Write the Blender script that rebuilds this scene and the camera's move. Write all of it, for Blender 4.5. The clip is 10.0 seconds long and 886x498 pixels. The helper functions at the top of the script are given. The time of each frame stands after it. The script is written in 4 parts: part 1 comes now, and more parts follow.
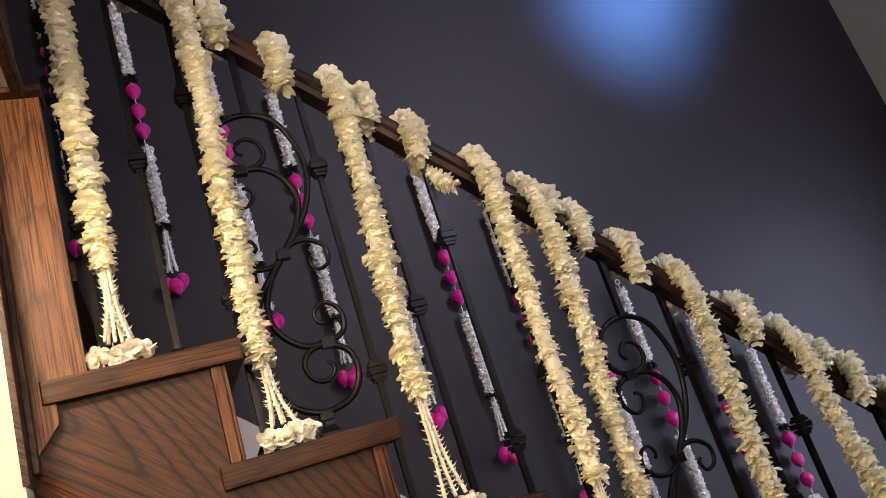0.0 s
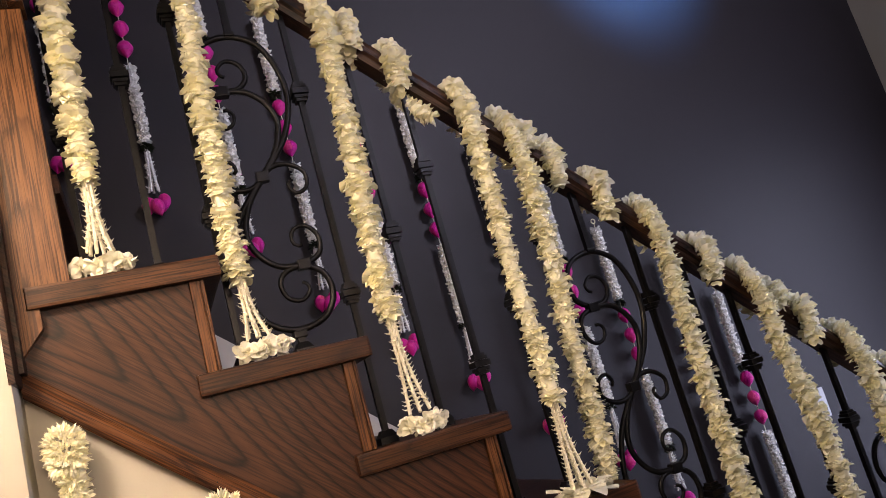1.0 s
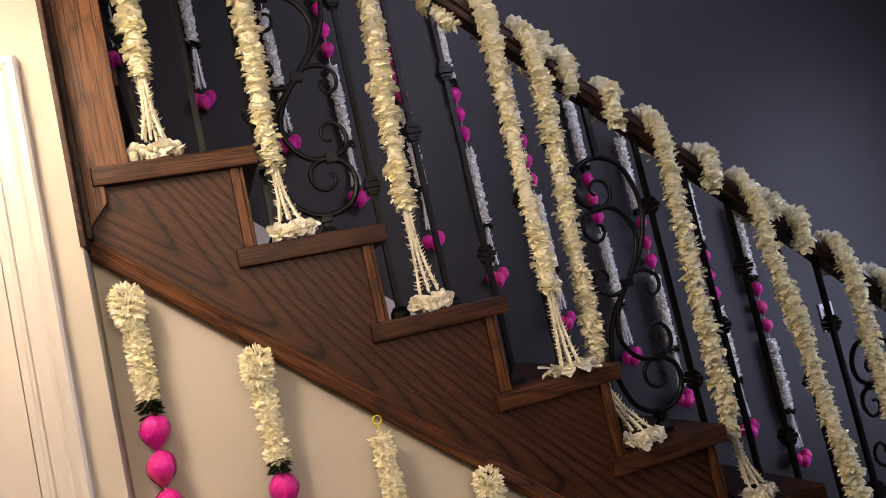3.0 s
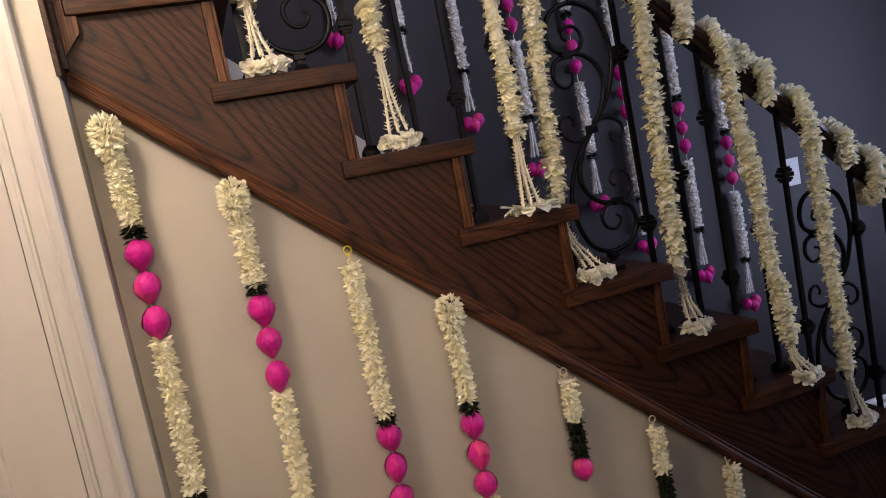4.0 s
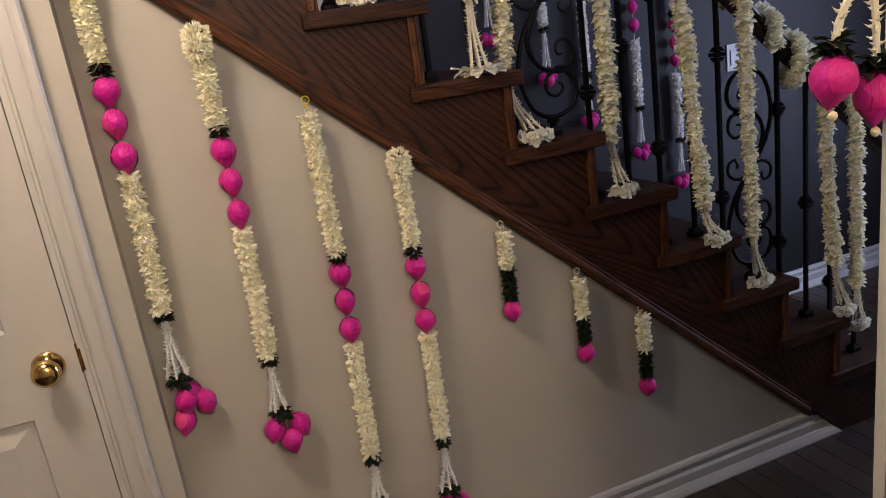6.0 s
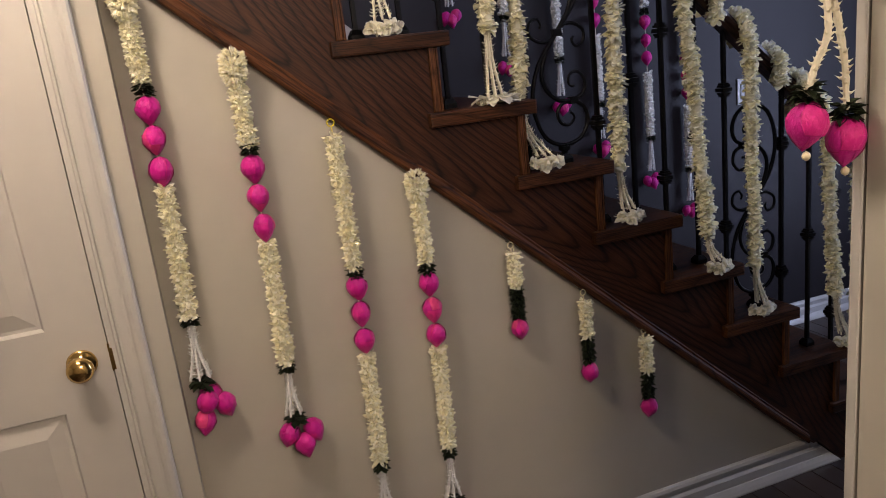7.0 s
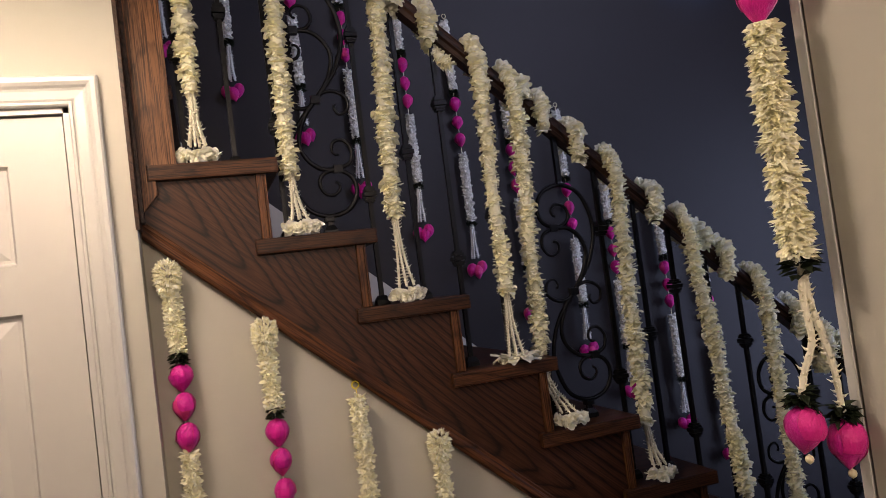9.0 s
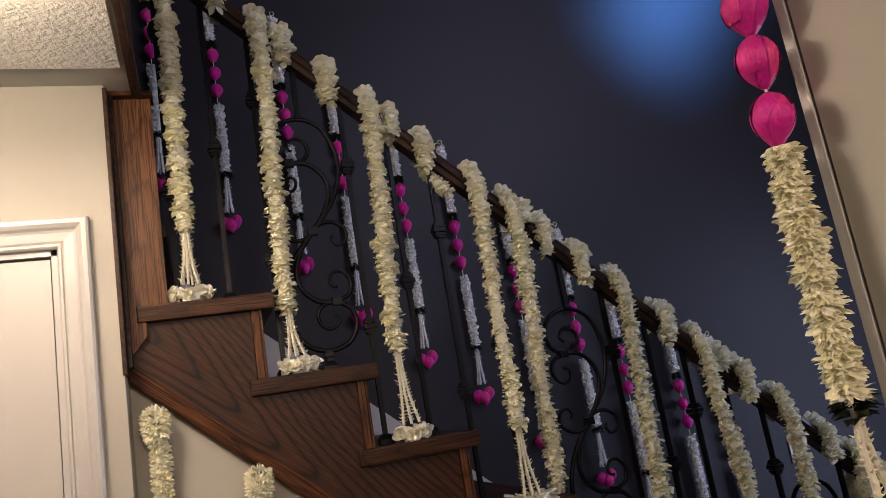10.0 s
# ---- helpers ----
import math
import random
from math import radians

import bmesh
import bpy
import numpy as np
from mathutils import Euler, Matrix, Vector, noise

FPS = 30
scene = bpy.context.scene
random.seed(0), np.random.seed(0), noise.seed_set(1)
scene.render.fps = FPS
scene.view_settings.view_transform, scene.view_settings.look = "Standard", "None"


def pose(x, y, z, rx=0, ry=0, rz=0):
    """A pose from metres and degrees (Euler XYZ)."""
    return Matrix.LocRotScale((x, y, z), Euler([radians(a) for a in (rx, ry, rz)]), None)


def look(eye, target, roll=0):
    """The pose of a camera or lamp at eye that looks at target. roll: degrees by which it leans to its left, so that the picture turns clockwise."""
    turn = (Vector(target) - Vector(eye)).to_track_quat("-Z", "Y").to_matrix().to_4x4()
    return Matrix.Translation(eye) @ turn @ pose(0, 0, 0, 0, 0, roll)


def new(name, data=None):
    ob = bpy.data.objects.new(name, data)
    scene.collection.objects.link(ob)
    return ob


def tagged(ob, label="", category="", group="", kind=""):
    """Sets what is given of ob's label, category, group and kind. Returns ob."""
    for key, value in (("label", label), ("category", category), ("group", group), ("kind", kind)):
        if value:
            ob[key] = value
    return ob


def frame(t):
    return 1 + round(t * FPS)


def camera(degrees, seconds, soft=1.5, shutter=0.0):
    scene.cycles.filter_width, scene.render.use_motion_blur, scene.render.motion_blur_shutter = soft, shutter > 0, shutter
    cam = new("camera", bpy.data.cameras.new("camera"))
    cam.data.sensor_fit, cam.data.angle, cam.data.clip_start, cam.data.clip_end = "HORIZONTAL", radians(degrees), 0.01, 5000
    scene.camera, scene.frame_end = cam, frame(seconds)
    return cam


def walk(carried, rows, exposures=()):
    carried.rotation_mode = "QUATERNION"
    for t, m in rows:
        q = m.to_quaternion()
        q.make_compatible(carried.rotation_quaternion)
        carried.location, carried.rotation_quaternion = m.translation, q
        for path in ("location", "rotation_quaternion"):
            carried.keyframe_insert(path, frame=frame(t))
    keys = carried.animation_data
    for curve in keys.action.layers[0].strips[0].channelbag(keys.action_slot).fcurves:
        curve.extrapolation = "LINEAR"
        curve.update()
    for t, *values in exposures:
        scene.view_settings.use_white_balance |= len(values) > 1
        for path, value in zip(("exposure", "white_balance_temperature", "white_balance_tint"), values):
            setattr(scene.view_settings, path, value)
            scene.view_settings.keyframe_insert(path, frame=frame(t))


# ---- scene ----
cam = camera(61.86, 10.0, soft=0.65)
ROWS = [
    (0.0, -0.1464, -1.1896, 1.6322, 106.857, 17.634, -18.922),
    (0.5, -0.1436, -1.2064, 1.6187, 103.530, 16.873, -20.012),
    (1.0, -0.1485, -1.2329, 1.6024, 101.427, 15.607, -20.718),
    (1.5, -0.1551, -1.2732, 1.6076, 102.799, 14.909, -19.736),
    (2.0, -0.1590, -1.2985, 1.6079, 103.386, 14.823, -17.493),
    (3.5, -0.1494, -1.4360, 1.5119, 88.548, 11.662, -18.313),
    (4.0, -0.1471, -1.4724, 1.5097, 83.359, 11.222, -18.789),
    (4.5, -0.1530, -1.5225, 1.4927, 79.405, 10.887, -18.138),
    (5.0, -0.1568, -1.5598, 1.4846, 75.589, 9.696, -18.803),
    (5.5, -0.1752, -1.5790, 1.4708, 73.360, 9.125, -21.733),
    (7.0, -0.2317, -1.6985, 1.4925, 75.389, 6.454, -20.670),
    (7.5, -0.2246, -1.7257, 1.5035, 78.693, 5.830, -19.483),
    (8.0, -0.2300, -1.7534, 1.5222, 82.284, 5.535, -18.408),
    (8.5, -0.2187, -1.7580, 1.5571, 86.812, 6.251, -17.598),
    (9.0, -0.1940, -1.7442, 1.5849, 92.714, 7.292, -17.776),
    (9.5, -0.1760, -1.7083, 1.6076, 97.652, 8.333, -17.915),
    (10.0, -0.1737, -1.6775, 1.6263, 101.735, 9.305, -17.472),
]
walk(cam, [(t, pose(x, y, z, rx, ry, rz)) for t, x, y, z, rx, ry, rz in ROWS], exposures=[
    (0.0, 1.16, 6800, 14), (1.0, 1.05, 6850, 14), (2.0, 1.04, 6850, 14), (3.5, 0.67, 6400, 14), (5.5, 0.58, 6150, 12), (8.0, 0.50, 6150, 11), (9.0, 0.31, 6150, 12), (10.0, 0.08, 6100, 13)])

# ---- world and light ----
world = bpy.data.worlds.new("world")
scene.world = world
world.use_nodes = True
wbg = world.node_tree.nodes["Background"]
wsky = world.node_tree.nodes.new("ShaderNodeTexSky")
wsky.sky_type, wsky.sun_disc, wsky.sun_elevation = "NISHITA", False, radians(12)
world.node_tree.links.new(wsky.outputs[0], wbg.inputs[0])
wbg.inputs[1].default_value = 0.06


def area(name, eye, target, sx, sy, watts, colour, spread=180, roll=0):
    data = bpy.data.lights.new(name, "AREA")
    data.shape, data.size, data.size_y, data.energy, data.color = "RECTANGLE", sx, sy, watts, colour
    data.spread = radians(spread)
    ob = new(name, data)
    ob.matrix_world = look(eye, target, roll)
    return ob


# the second lamp is added out of view behind the camera, as warm fill
HALL_AND_FILL_LAMPS = ((-0.580, -0.650), (0.05, -2.75))
WARM = (1.0, 0.762, 0.655)


def bulb(name, x, y, z, watts, wide=0.07):
    data = bpy.data.lights.new(name, "POINT")
    data.energy, data.color, data.shadow_soft_size = watts, WARM, wide
    new(name, data).location = (x, y, z)


near_lamp = area("lamp_glass_light", (*HALL_AND_FILL_LAMPS[0], 2.294), (*HALL_AND_FILL_LAMPS[0], 0.0), 0.26, 0.26, 5.0, WARM)
near_lamp.data.shape = "DISK"
bulb("hall_or_fill_bulb", *HALL_AND_FILL_LAMPS[0], 2.272, 2.4)
# warm fill bulb of the added rear lamp
bulb("hall_or_fill_bulb", *HALL_AND_FILL_LAMPS[1], 2.13, 25, 0.16)
# bluish evening daylight from the right; the door glass it comes through is added
area("right_daylight", (3.31, -0.10, 1.35), (0.0, 0.1, 1.0), 0.8, 1.8, 22, (0.64, 0.70, 1.0))
# added fill for the charcoal wall and upper garlands, set in a made-up window
area("upper_fill", (2.30, -3.07, 3.85), (1.6, 1.03, 3.2), 1.1, 1.4, 12, (0.76, 0.75, 1.0), 72)
# narrow lamp added to throw the blue patch on the charcoal wall
area("blue_patch_lamp", (2.40, -3.05, 4.05), (2.36, 1.03, 3.60), 0.40, 1.3, 27, (0.13, 0.37, 1.0), 11, -42)


# ---- materials ----
class Mat:
    """A node material with a short way to add and link nodes."""

    def __init__(self, name, rough=0.5, metal=0.0):
        self.m = bpy.data.materials.new(name)
        self.m.use_nodes = True
        self.t = self.m.node_tree
        self.b = self.t.nodes["Principled BSDF"]
        self.b.inputs["Roughness"].default_value = rough
        self.b.inputs["Metallic"].default_value = metal

    def n(self, kind, **props):
        node = self.t.nodes.new("ShaderNode" + kind)
        for k, val in props.items():
            if k == "operation":
                node.operation = val
            elif k == "blend":
                node.data_type, node.blend_type = "RGBA", val
        return node

    def link(self, a, b):
        self.t.links.new(a, b)

    def coords(self, scale=(1, 1, 1), turn=(0, 0, 0)):
        c, tn, mp = self.n("TexCoord"), self.n("Mapping"), self.n("Mapping")
        tn.inputs["Rotation"].default_value = [radians(a) for a in turn]
        mp.inputs["Scale"].default_value = scale
        self.link(c.outputs["Object"], tn.inputs["Vector"])
        self.link(tn.outputs[0], mp.inputs["Vector"])
        return mp.outputs[0]

    def noise(self, vec, scale, detail=4, rough=0.55, distort=0.0):
        nd = self.n("TexNoise")
        nd.inputs["Scale"].default_value, nd.inputs["Detail"].default_value = scale, detail
        nd.inputs["Roughness"].default_value, nd.inputs["Distortion"].default_value = rough, distort
        if vec is not None:
            self.link(vec, nd.inputs["Vector"])
        return nd.outputs["Fac"]

    def ramp(self, fac, stops):
        r = self.n("ValToRGB")
        el = r.color_ramp.elements
        while len(el) < len(stops):
            el.new(0.5)
        for e, (p, c) in zip(el, stops):
            e.position, e.color = p, (*c, 1)
        self.link(fac, r.inputs[0])
        return r.outputs[0]

    def math(self, op, a, b=0.0):
        nd = self.n("Math", operation=op)
        for i, q in enumerate((a, b)):
            if isinstance(q, (int, float)):
                nd.inputs[i].default_value = q
            else:
                self.link(q, nd.inputs[i])
        return nd.outputs[0]

    def mix(self, fac, a, b, blend="MIX"):
        nd = self.n("Mix", blend=blend)
        for i, q in ((0, fac), (6, a), (7, b)):
            if isinstance(q, (int, float)):
                nd.inputs[i].default_value = q
            elif isinstance(q, tuple):
                nd.inputs[i].default_value = (*q, 1)
            else:
                self.link(q, nd.inputs[i])
        return nd.outputs[2]

    def bump(self, height, strength=0.2, dist=0.002):
        bp = self.n("Bump")
        bp.inputs["Strength"].default_value, bp.inputs["Distance"].default_value = strength, dist
        self.link(height, bp.inputs["Height"])
        self.link(bp.outputs[0], self.b.inputs["Normal"])

    def colour(self, c):
        if isinstance(c, tuple):
            self.b.inputs["Base Color"].default_value = (*c, 1)
        else:
            self.link(c, self.b.inputs["Base Color"])
        return self

    def rough(self, r):
        self.link(r, self.b.inputs["Roughness"])


def wall_paint(name, base, rough, relief=0.12, mottle=0.06, gloss=0.5):
    w = Mat(name, rough)
    v = w.coords()
    big = w.noise(v, 1.7, 3)
    fine = w.noise(v, 260, 3)
    lo, hi = tuple(c * (1 - mottle) for c in base), tuple(min(1, c * (1 + mottle)) for c in base)
    w.colour(w.ramp(big, [(0.3, lo), (0.7, hi)]))
    w.bump(fine, relief, 0.001)
    w.b.inputs["Specular IOR Level"].default_value = gloss
    return w.m


def oak(name, dark, mid, light, turn, rough=0.32, rings=19.0, soft=0.0, vary=1.0):
    """Stained oak: cathedral bands, pores along the grain, worn sheen. turn lays the grain along x."""
    w = Mat(name, rough)
    v = w.coords((0.85, 4.2, 4.2), turn)
    rnd = w.n("ObjectInfo").outputs["Random"]
    shift = w.n("VectorMath", operation="ADD")
    w.link(v, shift.inputs[0])
    w.link(w.math("MULTIPLY", rnd, 17.0), shift.inputs[1])
    v = shift.outputs[0]
    body = w.noise(v, 1.15, 1.5, 0.4, 0.15)
    wobble = w.noise(w.coords((6.0, 60.0, 60.0), turn), 1.0, 3)
    bands = w.math("FRACT", w.math("ADD", w.math("MULTIPLY", body, rings), w.math("MULTIPLY", wobble, 0.55)))
    pores = w.noise(w.coords((9.0, 420.0, 420.0), turn), 1.0, 2, 0.6)
    base = w.ramp(bands, [(0.0, dark), (0.06, mid), (0.35, light), (0.84, mid), (0.98, dark)])
    base = w.mix(soft, base, mid)
    streak = w.ramp(pores, [(0.41, (0.28, 0.24, 0.22)), (0.54, (1.08, 1.08, 1.08))])
    fleck = w.ramp(w.noise(w.coords((14.0, 160.0, 160.0), turn), 1.0, 3, 0.7), [(0.34, (0.6, 0.56, 0.54)), (0.52, (1, 1, 1))])
    stain = w.ramp(w.noise(w.coords((1, 1, 1), turn), 5.0, 3), [(0.3, (0.80, 0.80, 0.80)), (0.7, (1.1, 1.08, 1.05))])
    col = w.mix(0.7, w.mix(0.92, base, streak, "MULTIPLY"), fleck, "MULTIPLY")
    col = w.mix(1.0, col, w.ramp(rnd, [(0.0, (vary, vary, vary)), (1.0, (1.06, 1.06, 1.06))]), "MULTIPLY")
    w.colour(w.mix(1.0, col, stain, "MULTIPLY"))
    w.bump(w.math("ADD", pores, w.math("MULTIPLY", bands, 0.3)), 0.22, 0.001)
    w.rough(w.math("ADD", w.math("MULTIPLY", pores, 0.25), rough))
    w.b.inputs["Specular IOR Level"].default_value = 0.22
    return w.m


def flame_oak(name, dark, mid, light, rough=0.34):
    """A flat-sawn oak board along the slope: nested flames that close downhill, fine pores, dark late wood."""
    w = Mat(name, rough)
    xyz = w.n("SeparateXYZ")
    w.link(w.coords(), xyz.inputs[0])
    c, sn = math.cos(radians(SLOPE)), math.sin(radians(SLOPE))
    x, z = xyz.outputs[0], xyz.outputs[2]
    u = w.math("SUBTRACT", w.math("MULTIPLY", x, c), w.math("MULTIPLY", z, sn))
    v = w.math("ADD", w.math("MULTIPLY", x, sn), w.math("MULTIPLY", z, c))
    bend = w.noise(w.coords((1.6, 7.0, 7.0), (0, -SLOPE, 0)), 1.0, 2, 0.45)
    v = w.math("ADD", w.math("SUBTRACT", v, w.math("ADD", w.math("MULTIPLY", w.math("SINE", w.math("ADD", w.math("MULTIPLY", u, 3.2), 0.65)), 0.055), 1.200)), w.math("MULTIPLY", w.math("SUBTRACT", bend, 0.5), 0.07))
    heart = w.math("SQRT", w.math("ADD", w.math("MULTIPLY", v, v), 0.0006))
    wobble = w.noise(w.coords((9.0, 70.0, 70.0), (0, -SLOPE, 0)), 1.0, 3)
    rings = w.math("ADD", w.math("MULTIPLY", heart, 56.0), w.math("MULTIPLY", u, 9.0))
    rings = w.math("ADD", rings, w.math("MULTIPLY", wobble, 0.5))
    bands = w.math("FRACT", rings)
    base = w.ramp(bands, [(0.0, dark), (0.10, mid), (0.45, light), (0.80, mid), (0.97, dark)])
    pores = w.noise(w.coords((9.0, 420.0, 420.0), (0, -SLOPE, 0)), 1.0, 2, 0.6)
    streak = w.ramp(pores, [(0.40, (0.40, 0.36, 0.34)), (0.54, (1, 1, 1))])
    fleck = w.ramp(w.noise(w.coords((14.0, 160.0, 160.0), (0, -SLOPE, 0)), 1.0, 3, 0.7), [(0.34, (0.66, 0.62, 0.60)), (0.52, (1, 1, 1))])
    stain = w.ramp(w.noise(w.coords(), 4.0, 3), [(0.3, (0.84, 0.84, 0.84)), (0.7, (1.08, 1.06, 1.04))])
    col = w.mix(0.5, w.mix(0.8, base, streak, "MULTIPLY"), fleck, "MULTIPLY")
    w.colour(w.mix(1.0, col, stain, "MULTIPLY"))
    w.bump(w.math("ADD", pores, w.math("MULTIPLY", bands, 0.3)), 0.22, 0.001)
    w.rough(w.math("ADD", w.math("MULTIPLY", pores, 0.25), rough))
    w.b.inputs["Specular IOR Level"].default_value = 0.24
    return w.m


def petal_stuff(name, lo, hi, translucent=0.35, rough=0.6, core=None):
    """Fabric petals that vary from one to the next and let some light through."""
    w = Mat(name, rough)
    geo = w.n("NewGeometry")
    tint = w.ramp(geo.outputs["Random Per Island"], [(0.0, lo), (0.55, tuple((a + b) / 2 for a, b in zip(lo, hi))), (1.0, hi)])
    vein = w.noise(w.coords(), 420, 2)
    w.colour(w.mix(0.2, tint, w.ramp(vein, [(0.3, tuple(c * 0.8 for c in lo)), (0.7, hi)])))
    w.bump(vein, 0.25, 0.0008)
    out = w.t.nodes["Material Output"]
    tr, mixer = w.n("BsdfTranslucent"), w.n("MixShader")
    w.link(tint, tr.inputs[0])
    mixer.inputs[0].default_value = translucent
    w.link(w.b.outputs[0], mixer.inputs[1])
    w.link(tr.outputs[0], mixer.inputs[2])
    w.link(mixer.outputs[0], out.inputs[0])
    w.b.inputs["Specular IOR Level"].default_value = 0.25
    return w.m


M_CREAM = wall_paint("cream_wall_paint", (0.43, 0.408, 0.350), 0.75)
M_NAVY = wall_paint("charcoal_wall_paint", (0.0094, 0.0070, 0.0089), 0.56, 0.10, 0.10, 0.36)
M_TRIM = wall_paint("white_trim_paint", (0.48, 0.468, 0.440), 0.35, 0.05, 0.03)
M_DOOR = wall_paint("white_door_paint", (0.475, 0.457, 0.424), 0.42, 0.10, 0.03)
SLOPE = math.degrees(math.atan2(0.1891, 0.2160))
M_OAK_X = oak("oak_along_tread", (0.0240, 0.0082, 0.0027), (0.0620, 0.0229, 0.0074), (0.0880, 0.0333, 0.0110), (0, 0, 0), soft=0.25, vary=0.62)
M_OAK_Z = oak("oak_upright", (0.0406, 0.0146, 0.0042), (0.1104, 0.0426, 0.0134), (0.1513, 0.0605, 0.0197), (0, 90, 0), rings=16.0, soft=0.4)
M_OAK_E = oak("oak_end_board", (0.0520, 0.0210, 0.0080), (0.1480, 0.0640, 0.0260), (0.1900, 0.0830, 0.0340), (0, 90, 0), rings=11.0, soft=0.45)
M_OAK_S = oak("oak_along_stringer", (0.0148, 0.0051, 0.0019), (0.0460, 0.0155, 0.0052), (0.0616, 0.0215, 0.0073), (0, -SLOPE, 0))
M_FLAME = flame_oak("oak_flame_grain", (0.0115, 0.0040, 0.0016), (0.0455, 0.0160, 0.0064), (0.0650, 0.0236, 0.0096))
M_OAK_T = oak("oak_trim", (0.0234, 0.0078, 0.0023), (0.0819, 0.0285, 0.0081), (0.1092, 0.0400, 0.0119), (0, -SLOPE, 0), 0.50, soft=0.1)
M_RAIL = oak("dark_rail_oak", (0.0100, 0.0050, 0.0030), (0.0420, 0.0203, 0.0120), (0.0672, 0.0320, 0.0192), (0, -SLOPE, 0), 0.28)

_iron = Mat("black_iron", 0.36, 0.0)
_iron.colour(_iron.ramp(_iron.noise(_iron.coords(), 90, 4), [(0.3, (0.003, 0.003, 0.0032)), (0.75, (0.0065, 0.0062, 0.0065))]))
_iron.bump(_iron.noise(_iron.coords(), 300, 3), 0.2, 0.001)
_iron.b.inputs["Specular IOR Level"].default_value = 0.22
M_IRON = _iron.m
_brass = Mat("polished_brass", 0.16, 1.0)
_brass.colour(_brass.ramp(_brass.noise(_brass.coords(), 30, 4), [(0.3, (0.62, 0.40, 0.13)), (0.7, (0.80, 0.56, 0.22))]))
M_BRASS = _brass.m
_floor = Mat("dark_floor_boards", 0.3)
_fv = _floor.coords((30.0, 2.0, 1.0))
_floor.colour(_floor.mix(0.7, _floor.ramp(_floor.noise(_fv, 1.6, 4, 0.6), [(0.3, (0.014, 0.009, 0.007)), (0.7, (0.045, 0.027, 0.018))]),
                         _floor.ramp(_floor.n("ObjectInfo").outputs["Random"], [(0, (0.014, 0.009, 0.007)), (1, (0.04, 0.025, 0.018))])))
_floor.bump(_floor.noise(_fv, 4, 3), 0.2, 0.001)
M_FLOOR = _floor.m
_pop = Mat("stippled_ceiling", 0.9)
_pv = _pop.coords()
_pop.colour(_pop.ramp(_pop.noise(_pv, 3, 3), [(0.3, (0.72, 0.69, 0.62)), (0.7, (0.82, 0.79, 0.72))]))
_pop.bump(_pop.noise(_pv, 75, 3, 0.6), 1.0, 0.012)
M_POPCORN = _pop.m

M_PETAL = petal_stuff("cream_petals", (0.97, 0.92, 0.62), (0.99, 0.98, 0.88), 0.32)
M_JASMINE = petal_stuff("ivory_jasmine", (0.94, 0.89, 0.60), (0.98, 0.97, 0.86), 0.28)
M_FOOT = petal_stuff("white_petals", (0.95, 0.92, 0.74), (0.98, 0.97, 0.90), 0.30)
M_WHITE = petal_stuff("white_jasmine", (0.94, 0.93, 0.88), (0.98, 0.98, 0.96), 0.22)
M_TASSEL = petal_stuff("white_strand", (0.82, 0.82, 0.80), (0.92, 0.92, 0.91), 0.25)
M_STRAND = petal_stuff("ivory_strand", (0.89, 0.83, 0.63), (0.96, 0.93, 0.80), 0.3)
M_LEAF = petal_stuff("dark_green_leaves", (0.008, 0.013, 0.006), (0.026, 0.036, 0.016), 0.1)
_pink = Mat("pink_bud_cloth", 0.38)
_pinkv = _pink.coords()
_pink.colour(_pink.mix(0.6, _pink.ramp(_pink.noise(_pinkv, 45, 4), [(0.3, (0.46, 0.005, 0.19)), (0.6, (0.62, 0.012, 0.26)), (0.85, (0.82, 0.085, 0.30))]),
                       _pink.ramp(_pink.n("ObjectInfo").outputs["Random"], [(0, (0.50, 0.004, 0.26)), (0.6, (0.60, 0.008, 0.27)), (0.85, (0.68, 0.020, 0.22)), (1, (0.80, 0.085, 0.19))])))
_pink.bump(_pink.math("ADD", _pink.noise(_pink.coords((1, 1, 0.28)), 130, 5, 0.7), _pink.math("MULTIPLY", _pink.noise(_pinkv, 85, 2), 0.6)), 0.8, 0.0035)
_pink.b.inputs["Sheen Weight"].default_value = 0.08
_pink.b.inputs["Specular IOR Level"].default_value = 0.32
M_PINK = _pink.m
# darker crimson that paints the shade of the creases between bud petals
_crease = Mat("bud_crease_shade", 0.6)
_crease.colour(_crease.ramp(_crease.noise(_crease.coords(), 90, 3), [(0.3, (0.38, 0.005, 0.15)), (0.7, (0.52, 0.011, 0.21))]))
M_PINK_CREASE = _crease.m
_ring = Mat("yellow_plastic", 0.3)
M_RING = _ring.colour((0.75, 0.62, 0.03)).m
_pearl = Mat("pale_bead", 0.3)
M_BEAD = _pearl.colour((0.75, 0.66, 0.42)).m
_plate = Mat("white_plastic", 0.35)
M_PLATE = _plate.colour((0.38, 0.38, 0.38)).m
_glow = Mat("lamp_glass", 0.3)
_glow.colour((0.9, 0.85, 0.75))
_glow.b.inputs["Emission Color"].default_value = (1.0, 0.80, 0.55, 1)
_glow.b.inputs["Emission Strength"].default_value = 20.0
M_GLOW = _glow.m
_glass = Mat("window_glass", 0.02)
_glass.colour((0.95, 0.97, 1.0))
_glass.b.inputs["Transmission Weight"].default_value = 1.0
M_GLASS = _glass.m


